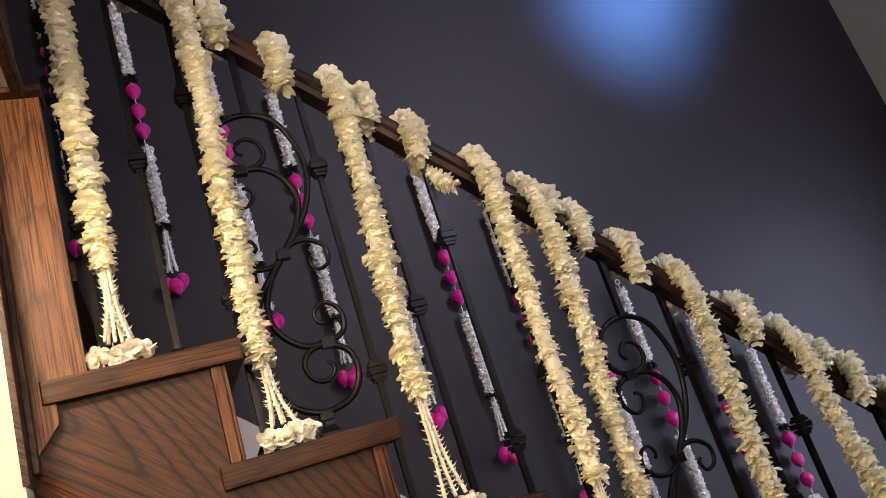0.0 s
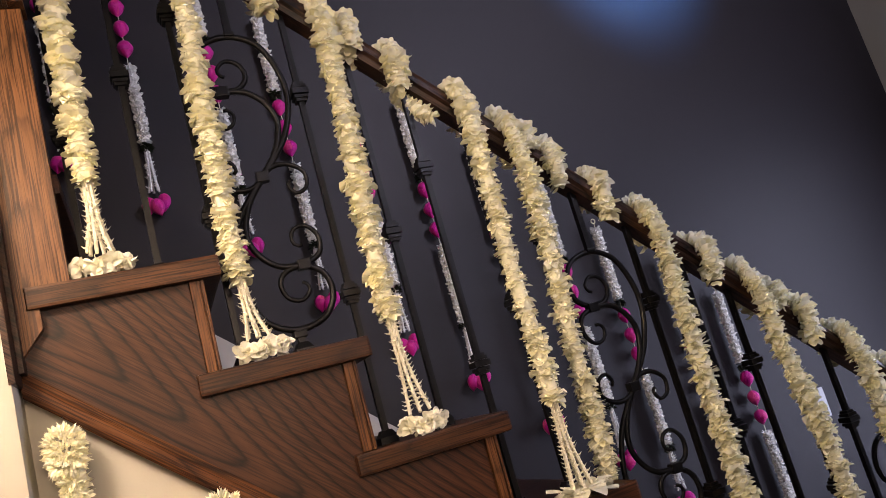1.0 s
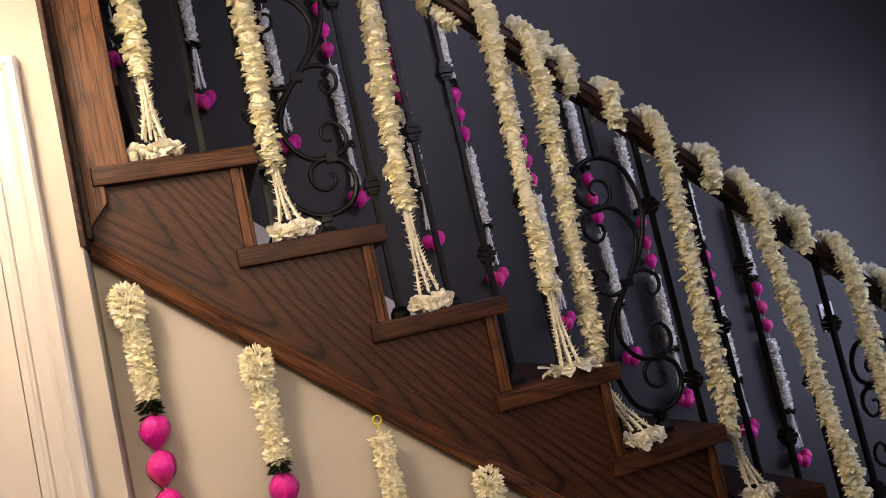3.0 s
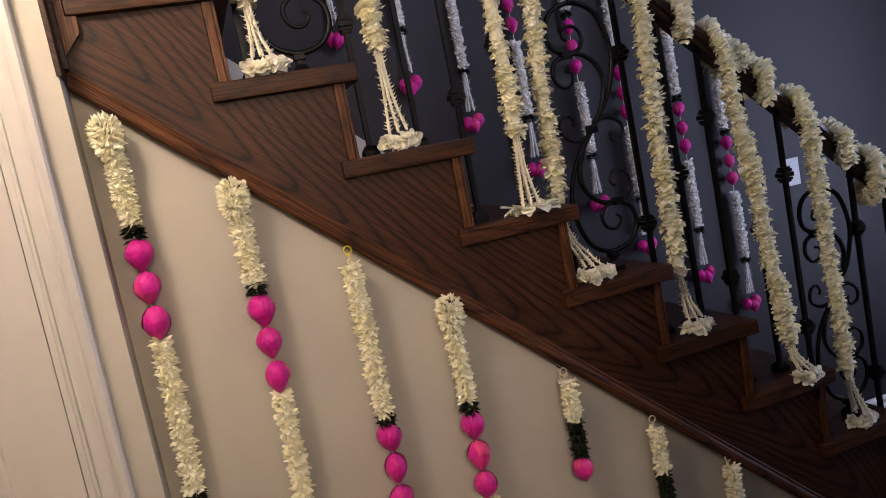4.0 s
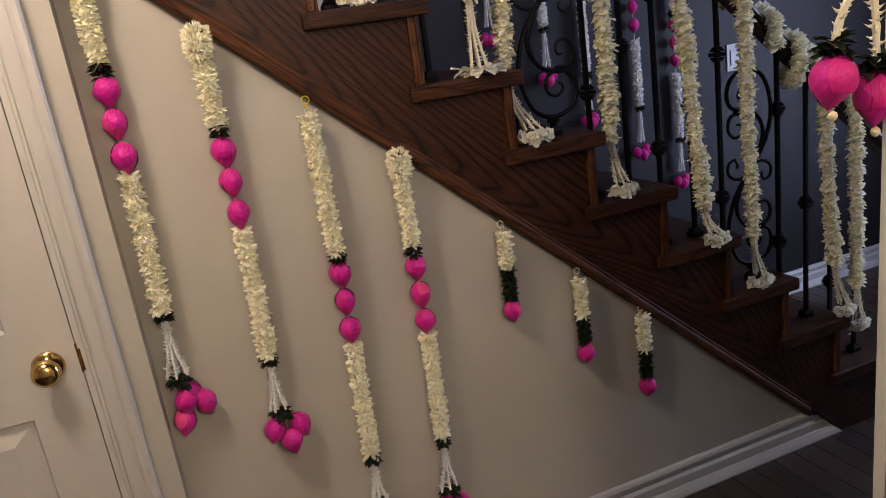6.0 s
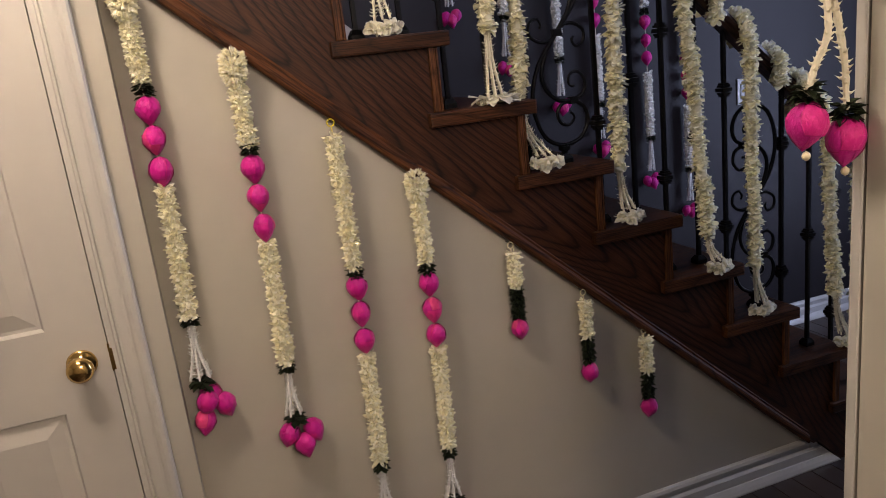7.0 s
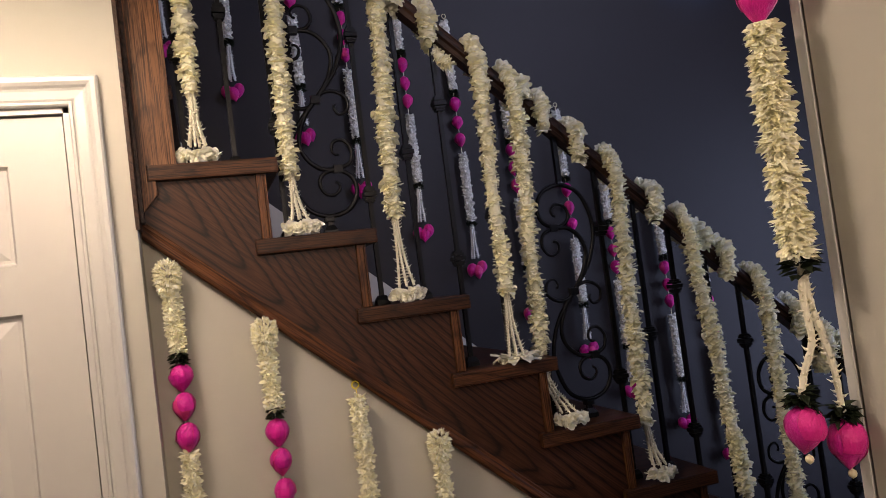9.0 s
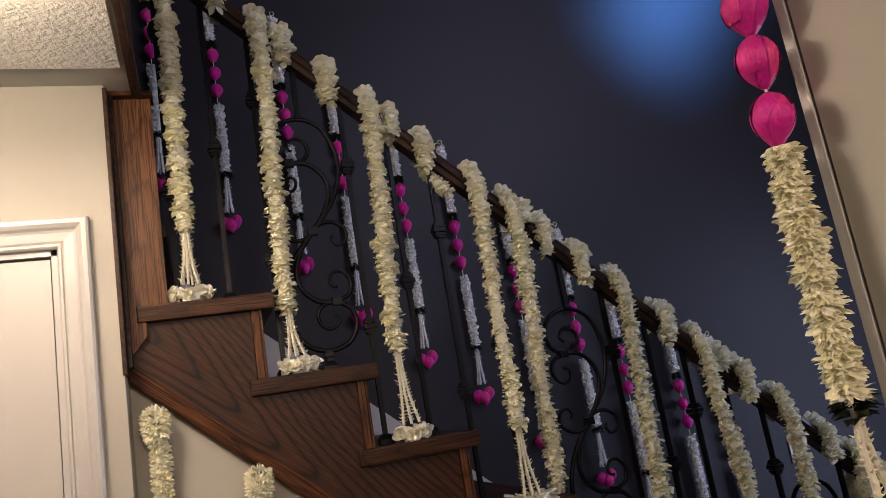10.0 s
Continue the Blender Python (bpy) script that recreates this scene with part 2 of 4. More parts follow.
# ---- mesh helpers ----
class Acc:
    """Vertices and faces of one mesh."""

    def __init__(self):
        self.v, self.f = [], []

    def add(self, verts, faces):
        n = len(self.v)
        self.v.extend(tuple(q) for q in verts)
        self.f.extend(tuple(i + n for i in q) for q in faces)

    def box(self, x0, x1, y0, y1, z0, z1):
        self.add([(x, y, z) for x in (x0, x1) for y in (y0, y1) for z in (z0, z1)],
                 [(0, 1, 3, 2), (4, 6, 7, 5), (0, 4, 5, 1), (2, 3, 7, 6), (0, 2, 6, 4), (1, 5, 7, 3)])

    def prism(self, outline, y0, y1):
        """An outline in x and z, drawn out along y."""
        n = len(outline)
        self.add([(x, y0, z) for x, z in outline] + [(x, y1, z) for x, z in outline],
                 [tuple(range(n)), tuple(range(2 * n - 1, n - 1, -1))] + [(i, i + n, (i + 1) % n + n, (i + 1) % n) for i in range(n)])

    def extrude(self, profile, a, b):
        """A closed profile of points (y, z) drawn out along x from a to b."""
        n = len(profile)
        self.add([(a, y, z) for y, z in profile] + [(b, y, z) for y, z in profile],
                 [tuple(range(n)), tuple(range(2 * n - 1, n - 1, -1))] + [(i, i + n, (i + 1) % n + n, (i + 1) % n) for i in range(n)])

    def tube(self, pts, r, sides=6, square=False):
        pts = [Vector(p) for p in pts]
        rings = []
        for i, p in enumerate(pts):
            tan = (pts[min(i + 1, len(pts) - 1)] - pts[max(i - 1, 0)]).normalized()
            ref = Vector((0, 1, 0)) if abs(tan.y) < 0.9 else Vector((1, 0, 0))
            s = tan.cross(ref).normalized()
            u = s.cross(tan)
            rr = r[i] if isinstance(r, (list, tuple)) else r
            rings.append([p + (s * math.cos(k) + u * math.sin(k)) * rr for k in [2 * math.pi * (j + (0.5 if square else 0)) / sides for j in range(sides)]])
        verts = [q for ring in rings for q in ring]
        faces = [(i * sides + j, i * sides + (j + 1) % sides, (i + 1) * sides + (j + 1) % sides, (i + 1) * sides + j) for i in range(len(pts) - 1) for j in range(sides)]
        faces += [tuple(range(sides - 1, -1, -1)), tuple((len(pts) - 1) * sides + j for j in range(sides))]
        self.add(verts, faces)

    def lathe(self, profile, centre, sides=16):
        """A profile of (radius, z) turned about a vertical axis."""
        cx, cy, cz = centre
        verts = [(cx + r * math.cos(2 * math.pi * j / sides), cy + r * math.sin(2 * math.pi * j / sides), cz + z) for r, z in profile for j in range(sides)]
        faces = [(i * sides + j, i * sides + (j + 1) % sides, (i + 1) * sides + (j + 1) % sides, (i + 1) * sides + j) for i in range(len(profile) - 1) for j in range(sides)]
        self.add(verts, faces)


def empty(name, at=(0, 0, 0)):
    ob = new(name)
    ob.location, ob.empty_display_size = at, 0.05
    return ob


def part(name, acc, material, parent=None, label="", smooth=False, bevel=0.0):
    """Links a mesh as one object, under a thing or a part where one is given."""
    me = bpy.data.meshes.new(name)
    me.from_pydata(acc.v, [], acc.f)
    bm = bmesh.new()
    bm.from_mesh(me)
    bmesh.ops.recalc_face_normals(bm, faces=bm.faces) if len(acc.f) < 4000 else None
    if bevel:
        bmesh.ops.bevel(bm, geom=list(bm.edges), offset=bevel, segments=2, affect="EDGES", profile=0.7)
    bm.to_mesh(me)
    bm.free()
    me.materials.append(material)
    if smooth:
        me.polygons.foreach_set("use_smooth", [True] * len(me.polygons))
    ob = new(name, me)
    if parent:
        ob.parent = parent
        base = Vector(parent.location) if parent.type == "EMPTY" else Vector((0, 0, 0))
        if base.length:
            ob.matrix_parent_inverse = Matrix.Translation(-base)
    if label:
        ob["label"] = label
    return ob


def smooth_path(points, step):
    """Evenly spaced places along a Catmull-Rom curve through the points."""
    p = [Vector(q) for q in points]
    p = [p[0] * 2 - p[1]] + p + [p[-1] * 2 - p[-2]]
    dense = []
    for i in range(1, len(p) - 2):
        for k in range(24):
            t = k / 24
            a, b, c, d = p[i - 1:i + 3]
            dense.append(0.5 * (2 * b + (c - a) * t + (2 * a - 5 * b + 4 * c - d) * t * t + (3 * b - a - 3 * c + d) * t ** 3))
    dense.append(p[-2])
    out, left = [dense[0]], step
    for a, b in zip(dense, dense[1:]):
        seg = (b - a).length
        while seg > 0 and left <= seg:
            a = a + (b - a) * (left / seg)
            seg = (b - a).length
            out.append(a.copy())
            left = step
        left -= seg
    return out


# ---- setting: floor, walls, ceilings ----
DARK_Y, WALL_Y, DOOR_Y = 1.030, 0.045, -0.045
EDGE_X = -0.316


def slab(name, x0, x1, y0, y1, z0, z1, material, label, category):
    a = Acc()
    a.box(x0, x1, y0, y1, z0, z1)
    return tagged(part(name, a, material), label, category, kind="structure")


floor_thing = slab("floor", -3.2, 3.44, -3.2, 1.15, -0.12, -0.012, M_FLOOR, "very dark stained wood strip floor", "floor")
slab("wall_dark", -1.4, 3.32, DARK_Y, DARK_Y + 0.12, -0.012, 5.2, M_NAVY, "charcoal painted accent wall along the stairs", "wall")
# foyer wall and back wall, each with an unseen opening added for the lamps
a = Acc()
for ya, yb, holes in ((-3.2, -0.55, ()), (-0.55, 0.35, ((0.40, 2.30),)), (0.35, DARK_Y + 0.12, ())):
    z = -0.012
    for za, zb in (*holes, (5.2, 5.2)):
        a.box(3.32, 3.44, ya, yb, z, za)
        z = zb
tagged(part("wall_front_door", a, M_CREAM), "cream painted foyer wall", "wall", kind="structure")
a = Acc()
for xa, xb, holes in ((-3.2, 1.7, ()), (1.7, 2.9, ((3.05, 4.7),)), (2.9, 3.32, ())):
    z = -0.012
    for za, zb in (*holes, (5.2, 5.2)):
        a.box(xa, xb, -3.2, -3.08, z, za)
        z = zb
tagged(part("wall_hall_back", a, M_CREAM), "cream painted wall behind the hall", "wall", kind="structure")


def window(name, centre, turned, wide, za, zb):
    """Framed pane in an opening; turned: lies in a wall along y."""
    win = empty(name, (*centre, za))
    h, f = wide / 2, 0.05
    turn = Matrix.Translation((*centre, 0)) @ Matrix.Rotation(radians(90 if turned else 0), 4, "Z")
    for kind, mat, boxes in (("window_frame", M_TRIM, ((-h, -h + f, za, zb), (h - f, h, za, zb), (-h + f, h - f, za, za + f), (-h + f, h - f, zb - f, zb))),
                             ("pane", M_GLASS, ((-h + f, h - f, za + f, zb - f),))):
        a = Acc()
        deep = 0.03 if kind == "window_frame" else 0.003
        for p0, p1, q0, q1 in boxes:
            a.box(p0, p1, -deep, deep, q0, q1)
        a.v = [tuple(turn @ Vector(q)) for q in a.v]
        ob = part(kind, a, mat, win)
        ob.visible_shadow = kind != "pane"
    tagged(win, "unseen white framed window with clear glass, added round a daylight lamp", "window", kind="structure")


# made-up windows that give the daylight lamps an opening
window("added_window_1", (2.30, -3.14), False, 1.2, 3.05, 4.7)
window("added_window_2", (3.38, -0.10), True, 0.9, 0.40, 2.30)
slab("wall_hall_side", -3.2, -3.08, -3.08, 0.1, -0.012, 2.418, M_CREAM, "cream painted hall side wall", "wall")
slab("wall_doorway", 0.486, 0.604, -3.08, -1.091, -0.012, 2.72, M_CREAM, "cream wall beside the opening, hung with a garland", "wall")
slab("ceiling_upper", -1.4, 3.44, -3.2, 1.15, 5.2, 5.3, M_CREAM, "cream ceiling high above the stairwell", "ceiling")
slab("wall_upper_landing", -1.52, -1.4, -3.2, 1.15, 2.70, 5.3, M_CREAM, "cream wall of the upper landing", "wall")

# wall under the stairs: its top follows the stringer
LOW = lambda x: 1.737 - 0.8836 * (x + 0.278)
a = Acc()
a.prism([(EDGE_X, -0.012), (1.64, -0.012), (1.64, LOW(1.64) + 0.03), (EDGE_X, LOW(EDGE_X) + 0.03)], WALL_Y, WALL_Y + 0.1)
tagged(part("wall_under_stairs", a, M_CREAM), "cream painted wall under the staircase", "wall", kind="structure")
# door wall, with the opening cut through it
DX0, DX1, DZ = -1.165, -0.425, 2.056
a = Acc()
a.box(DX1, EDGE_X, DOOR_Y, DOOR_Y + 0.115, -0.012, 2.419)
a.box(-3.08, DX0, DOOR_Y, DOOR_Y + 0.115, -0.012, 2.419)
a.box(DX0, DX1, DOOR_Y, DOOR_Y + 0.115, DZ, 2.419)
tagged(part("wall_door", a, M_CREAM), "cream painted hall wall with a white door", "wall", kind="structure")
slab("wall_closet_back", -3.08, EDGE_X, 0.6, 0.7, -0.012, 2.419, M_CREAM, "cream wall inside the closet", "wall")
# hall ceiling with stippled field and smooth border
slab("ceiling_hall", -3.2, -0.262, -3.2, 0.07, 2.419, 2.70, M_CREAM, "smooth painted border of the hall ceiling", "ceiling")
# unseen piece, added so that the rear fill lamp has a ceiling
slab("ceiling_hall_rear", -0.262, 0.486, -3.2, -2.2, 2.419, 2.70, M_CREAM, "unseen smooth ceiling piece added to carry the rear fill lamp", "ceiling")
slab("ceiling_stipple", -3.08, -0.272, -3.08, -0.14, 2.411, 2.4185, M_POPCORN, "cream stippled hall ceiling", "ceiling")
a = Acc()
a.box(-0.262, -0.248, -2.2, 0.0, 2.406, 2.74)
a.box(-0.248, -0.241, -2.2, 0.0, 2.406, 2.428)
tagged(part("trim_opening", a, M_RAIL, bevel=0.003), "dark stained wooden fascia of the stair opening", "trim", kind="structure")
# end of the wall by the opening: a slim bead set off by a narrow gap
a = Acc()
a.box(0.485, 0.606, -1.0865, -1.072, -0.012, 2.72)
bead = part("trim_corner", a, M_TRIM, bevel=0.003)
tagged(bead, "slim white bead along the wall end", "trim", kind="structure")
# dark strip set in the gap to stand for its shadow
a = Acc()
a.box(0.495, 0.600, -1.0908, -1.0868, -0.012, 2.72)
part("gap_filler", a, M_RAIL, bead)

# baseboards: profile stepped and rounded
BASE = [(0, 0), (-0.033, 0), (-0.033, 0.005), (-0.028, 0.016), (-0.020, 0.029), (-0.0175, 0.031), (-0.017, 0.058), (-0.013, 0.062), (-0.008, 0.066), (-0.008, 0.076), (-0.013, 0.080), (-0.014, 0.088), (-0.010, 0.096), (-0.004, 0.1), (0, 0.1)]
BASE = [(p, z * 1.05) for p, z in BASE]


def baseboard(label, x0, x1, y, cut=0.0, top=0.105):
    prof = [(p, min(z, top)) for p, z in BASE if z < top + 0.006]
    a = Acc()
    n = len(prof)
    a.add([(x0, y + p, z) for p, z in prof] + [(x1 - cut * z, y + p, z) for p, z in prof],
          [tuple(range(n)), tuple(range(2 * n - 1, n - 1, -1))] + [(i, i + n, (i + 1) % n + n, (i + 1) % n) for i in range(n)])
    return tagged(part("baseboard", a, M_TRIM), label, "baseboard", kind="structure")


baseboard("white moulded baseboard under the staircase", EDGE_X, 1.590, WALL_Y)
baseboard("white baseboard tapering out at the foot of the string", 1.590, 1.712, WALL_Y, 1.10, 0.094)
baseboard("white moulded baseboard on the charcoal wall", 2.06, 3.32, DARK_Y)

# ---- door ----
casing = empty("door_casing", (-0.40, DOOR_Y, 0))
CAS = [(0, 0), (-0.009, 0.001), (-0.013, 0.005), (-0.013, 0.010), (-0.0085, 0.0125), (-0.0115, 0.018), (-0.013, 0.038), (-0.015, 0.044), (-0.0205, 0.050), (-0.0245, 0.058), (-0.0245, 0.068), (-0.020, 0.0735), (0, 0.0745)]
CAS = [(p, w_ * 0.85) for p, w_ in CAS]
n = len(CAS)
for name_side, sgn, xin in (("casing_leg", 1, DX1), ("casing_leg", -1, DX0)):
    a = Acc()
    a.add([(xin + sgn * w_, DOOR_Y + p, 0) for p, w_ in CAS] + [(xin + sgn * w_, DOOR_Y + p, DZ + w_) for p, w_ in CAS],
          [tuple(range(n)), tuple(range(2 * n - 1, n - 1, -1))] + [(i, i + n, (i + 1) % n + n, (i + 1) % n) for i in range(n)])
    part(name_side, a, M_TRIM, casing)
a = Acc()
a.add([(DX0 - w_, DOOR_Y + p, DZ + w_) for p, w_ in CAS] + [(DX1 + w_, DOOR_Y + p, DZ + w_) for p, w_ in CAS],
      [tuple(range(n)), tuple(range(2 * n - 1, n - 1, -1))] + [(i, i + n, (i + 1) % n + n, (i + 1) % n) for i in range(n)])
part("casing_head", a, M_TRIM, casing)
a = Acc()
a.box(DX1 - 0.012, DX1, DOOR_Y + 0.001, DOOR_Y + 0.114, 0, DZ)
a.box(DX0, DX0 + 0.012, DOOR_Y + 0.001, DOOR_Y + 0.114, 0, DZ)
a.box(DX0, DX1, DOOR_Y + 0.001, DOOR_Y + 0.114, DZ - 0.012, DZ)
part("jamb", a, M_TRIM, casing)
a = Acc()
SY = DOOR_Y + 0.012 + 0.037
a.box(DX1 - 0.034, DX1 - 0.012, SY, SY + 0.03, 0, DZ - 0.012)
a.box(DX0 + 0.012, DX0 + 0.034, SY, SY + 0.03, 0, DZ - 0.012)
a.box(DX0 + 0.034, DX1 - 0.034, SY, SY + 0.03, DZ - 0.034, DZ - 0.012)
part("stop", a, M_TRIM, casing)
tagged(casing, "white moulded casing around the hall door", "door frame", kind="structure")

door = empty("door_1", (-0.8, DOOR_Y, 0))
LX0, LX1, LZ1, LY = DX0 + 0.015, DX1 - 0.016, DZ - 0.016, DOOR_Y + 0.012
a = Acc()
PX = [(LX0 + 0.11, (LX0 + LX1) / 2 - 0.045), ((LX0 + LX1) / 2 + 0.045, -0.551)]
PZ = [(0.20, 0.845), (1.033, 1.632), (1.733, 1.940)]
xs_cut = sorted({LX0, LX1, *[q for p in PX for q in p]})
zs_cut = sorted({0.008, LZ1, *[q for p in PZ for q in p]})
for xa, xb in zip(xs_cut, xs_cut[1:]):
    for za, zb in zip(zs_cut, zs_cut[1:]):
        if (xa, xb) in PX and (za, zb) in PZ:
            steps = [(0, 0), (0.006, 0.011), (0.013, 0.011), (0.048, 0.001)]
            ring = [[(xa + s, LY + d, za + s), (xb - s, LY + d, za + s), (xb - s, LY + d, zb - s), (xa + s, LY + d, zb - s)] for s, d in steps]
            a.add([q for r_ in ring for q in r_], [(4 * i + j, 4 * i + (j + 1) % 4, 4 * i + 4 + (j + 1) % 4, 4 * i + 4 + j) for i in range(3) for j in range(4)] + [(12, 13, 14, 15)])
        else:
            a.add([(xa, LY, za), (xb, LY, za), (xb, LY, zb), (xa, LY, zb)], [(0, 1, 2, 3)])
a.add([(LX0, LY, 0.008), (LX1, LY, 0.008), (LX1, LY, LZ1), (LX0, LY, LZ1), (LX0, LY + 0.035, 0.008), (LX1, LY + 0.035, 0.008), (LX1, LY + 0.035, LZ1), (LX0, LY + 0.035, LZ1)],
      [(0, 4, 5, 1), (1, 5, 6, 2), (2, 6, 7, 3), (3, 7, 4, 0), (4, 7, 6, 5)])
part("door_leaf", a, M_DOOR, door)
KX, KZ = -0.497, 0.949
kn = Acc()
kn.lathe([(0.0, 0.0), (0.030, 0.0), (0.031, 0.004), (0.026, 0.008), (0.013, 0.012), (0.011, 0.022), (0.014, 0.028), (0.024, 0.033), (0.0275, 0.042), (0.026, 0.052), (0.018, 0.060), (0.008, 0.063), (0.0, 0.0635)], (0, 0, 0), 28)
knob_turn = Matrix.Translation((KX, LY, KZ)) @ Matrix.Rotation(radians(90), 4, "X")
kn.v = [tuple(knob_turn @ Vector(q)) for q in kn.v]
part("knob", kn, M_BRASS, door, "polished brass door knob", smooth=True)
a = Acc()
a.box(LX1 - 0.001, LX1 + 0.0035, LY - 0.002, LY + 0.024, KZ - 0.031, KZ + 0.031)
a.box(LX1 + 0.0035, LX1 + 0.0085, LY - 0.0135, LY - 0.0105, KZ - 0.024, KZ + 0.024)
part("latch", a, M_BRASS, door, "brass latch plate")
tagged(door, "closed white six-panel hall door with brass knob", "door", kind="structure")

# ---- staircase ----
RUN, RISE, TOP = 0.2160, 0.1891, 1.9305
stairs = tagged(empty("staircase", (0, 0, 0)), "dark stained oak staircase with open string and cut treads", "staircase")
T_TH = 0.036
for k in range(-7, 10):
    nx, tz = RUN * k, TOP - RISE * k
    a = Acc()
    y0 = 0.0 if k >= 0 else 0.03
    xl = nx - (0.287 if k >= 0 else 0.25)
    a.box(xl, nx, y0, 1.008, tz - T_TH, tz)
    part("tread", a, M_OAK_X, stairs, bevel=0.005)
    a = Acc()
    ylo = 0.026 if k >= 0 else 0.03
    a.box(nx - 0.052, nx - 0.030, ylo, 1.008, tz - RISE + 0.001, tz - T_TH - 0.001)
    part("riser", a, M_OAK_S, stairs)
    if k >= 0:
        a = Acc()
        a.box(nx - 0.053, nx - 0.0375, 0.012, 0.0255, tz - RISE + 0.0005, tz - T_TH - 0.0005)
        a.box(nx - 0.0375, nx - 0.0355, 0.0160, 0.0255, tz - RISE + 0.0005, tz - T_TH - 0.0005)
        a.box(nx - 0.0355, nx - 0.030, 0.0130, 0.0255, tz - RISE + 0.0005, tz - T_TH - 0.0005)
        part("riser_end", a, M_OAK_Z, stairs, "lighter orange-brown riser edge", bevel=0.0015)
# open string: sawtooth board below treads and risers
outline = [(EDGE_X + 0.012, LOW(EDGE_X) + 0.01)]
outline += [(EDGE_X + 0.012, TOP - T_TH)]
for k in range(0, 10):
    outline += [(RUN * k - 0.054, TOP - RISE * k - T_TH), (RUN * k - 0.054, TOP - RISE * (k + 1) - T_TH)]
outline = outline[:-1] + [(RUN * 9 - 0.054, 0.0), (1.716, 0.0), (1.614, 0.0955), (1.594, 0.0955)]
a = Acc()
a.prism(outline, 0.020, 0.044)
part("string_board", a, M_FLAME, stairs, "dark oak string board with cathedral grain")
# moulding along the lower edge of the string


def along(x, up, y):
    return (x, y, LOW(x) + up)


a = Acc()
PROF = [(0.044, 0.0), (0.0175, 0.0), (0.0140, 0.004), (0.0122, 0.011), (0.0120, 0.018), (0.0132, 0.026), (0.0162, 0.032), (0.0175, 0.034), (0.0172, 0.041), (0.0192, 0.045), (0.044, 0.045)]
x0, x1 = EDGE_X + 0.003, 1.572
n = len(PROF)
a.add([along(x0, u, y) for y, u in PROF] + [along(x1, u, y) for y, u in PROF],
      [tuple(range(n)), tuple(range(2 * n - 1, n - 1, -1))] + [(i, i + n, (i + 1) % n + n, (i + 1) % n) for i in range(n)])
part("string_moulding", a, M_OAK_T, stairs, "reddish oak moulding strip")
# upright board at the head of the string
a = Acc()
a.prism([(EDGE_X + 0.012, 1.824), (-0.271, 1.864), (-0.271, TOP - T_TH), (-0.271, TOP - T_TH - 0.0005), (-0.2885, TOP - T_TH), (-0.2885, TOP), (-0.224, TOP), (-0.224, 2.412), (EDGE_X + 0.012, 2.412)], 0.006, 0.040)
part("end_board", a, M_OAK_E, stairs, "upright oak board with vertical grain")
a = Acc()
a.box(EDGE_X - 0.003, EDGE_X + 0.006, DOOR_Y - 0.004, 0.042, LOW(EDGE_X) + 0.012, 2.412)
a.box(EDGE_X + 0.006, EDGE_X + 0.014, -0.012, 0.03, LOW(EDGE_X) + 0.03, 2.412)
part("edge_moulding", a, M_RAIL, stairs, "dark edge moulding", bevel=0.0015)
a = Acc()
a.box(EDGE_X - 0.006, -0.218, -0.016, 0.042, 2.408, 2.4185)
part("cap", a, M_OAK_T, stairs)
# far string skirting, white
SK = lambda x: 1.936 - 0.868 * (x - 0.091)
a = Acc()
a.prism([(-1.4, SK(-1.4) - 0.35), (2.02, SK(2.02) - 0.2), (2.02, SK(2.02)), (-1.4, SK(-1.4))], 1.010, 1.0295)
tagged(part("skirting", a, M_TRIM), "white painted skirting along the stair wall", "trim", kind="structure")

# ---- balustrade ----
BAL_Y = 0.095
RAIL_Z = lambda x: 2.657 - 0.883 * x  # middle of the rail
railing = tagged(empty("stair_railing", (0, BAL_Y, 0)), "dark wooden handrail on black wrought iron balusters and scroll panels", "railing")
a = Acc()
RP = [(-0.020, -0.022), (0.020, -0.022), (0.024, -0.012), (0.030, -0.006), (0.031, 0.004), (0.026, 0.015), (0.014, 0.022), (0, 0.024), (-0.014, 0.022), (-0.026, 0.015), (-0.031, 0.004), (-0.030, -0.006), (-0.024, -0.012)]
n = len(RP)
cs = math.cos(radians(SLOPE))
ends = []
for x in (-1.3, 1.98):
    ends += [(x + math.sin(radians(SLOPE)) * h, BAL_Y + w_, RAIL_Z(x) + cs * h) for w_, h in RP]
a.add(ends, [tuple(range(n)), tuple(range(2 * n - 1, n - 1, -1))] + [(i, i + n, (i + 1) % n + n, (i + 1) % n) for i in range(n)])
part("handrail", a, M_RAIL, railing, "dark brown oak handrail", smooth=False)


def knuckle(x, z):
    a = Acc()
    for dz, r, h in ((-0.017, 0.0105, 0.004), (-0.011, 0.0135, 0.004), (0, 0.0165, 0.007), (0.011, 0.0135, 0.004), (0.017, 0.0105, 0.004)):
        a.box(x - r, x + r, BAL_Y - r, BAL_Y + r, z + dz - h * 0.8, z + dz + h * 0.8)
    return a


def shoe(x, z):
    a = Acc()
    for z0, z1, r0, r1 in ((0, 0.012, 0.0165, 0.0165), (0.012, 0.024, 0.0165, 0.0095)):
        a.add([(x + sx * r, BAL_Y + sy * r, z + h) for h, r in ((z0, r0), (z1, r1)) for sx, sy in ((-1, -1), (1, -1), (1, 1), (-1, 1))],
              [(0, 1, 5, 4), (1, 2, 6, 5), (2, 3, 7, 6), (3, 0, 4, 7), (4, 5, 6, 7), (0, 3, 2, 1)])
    return a


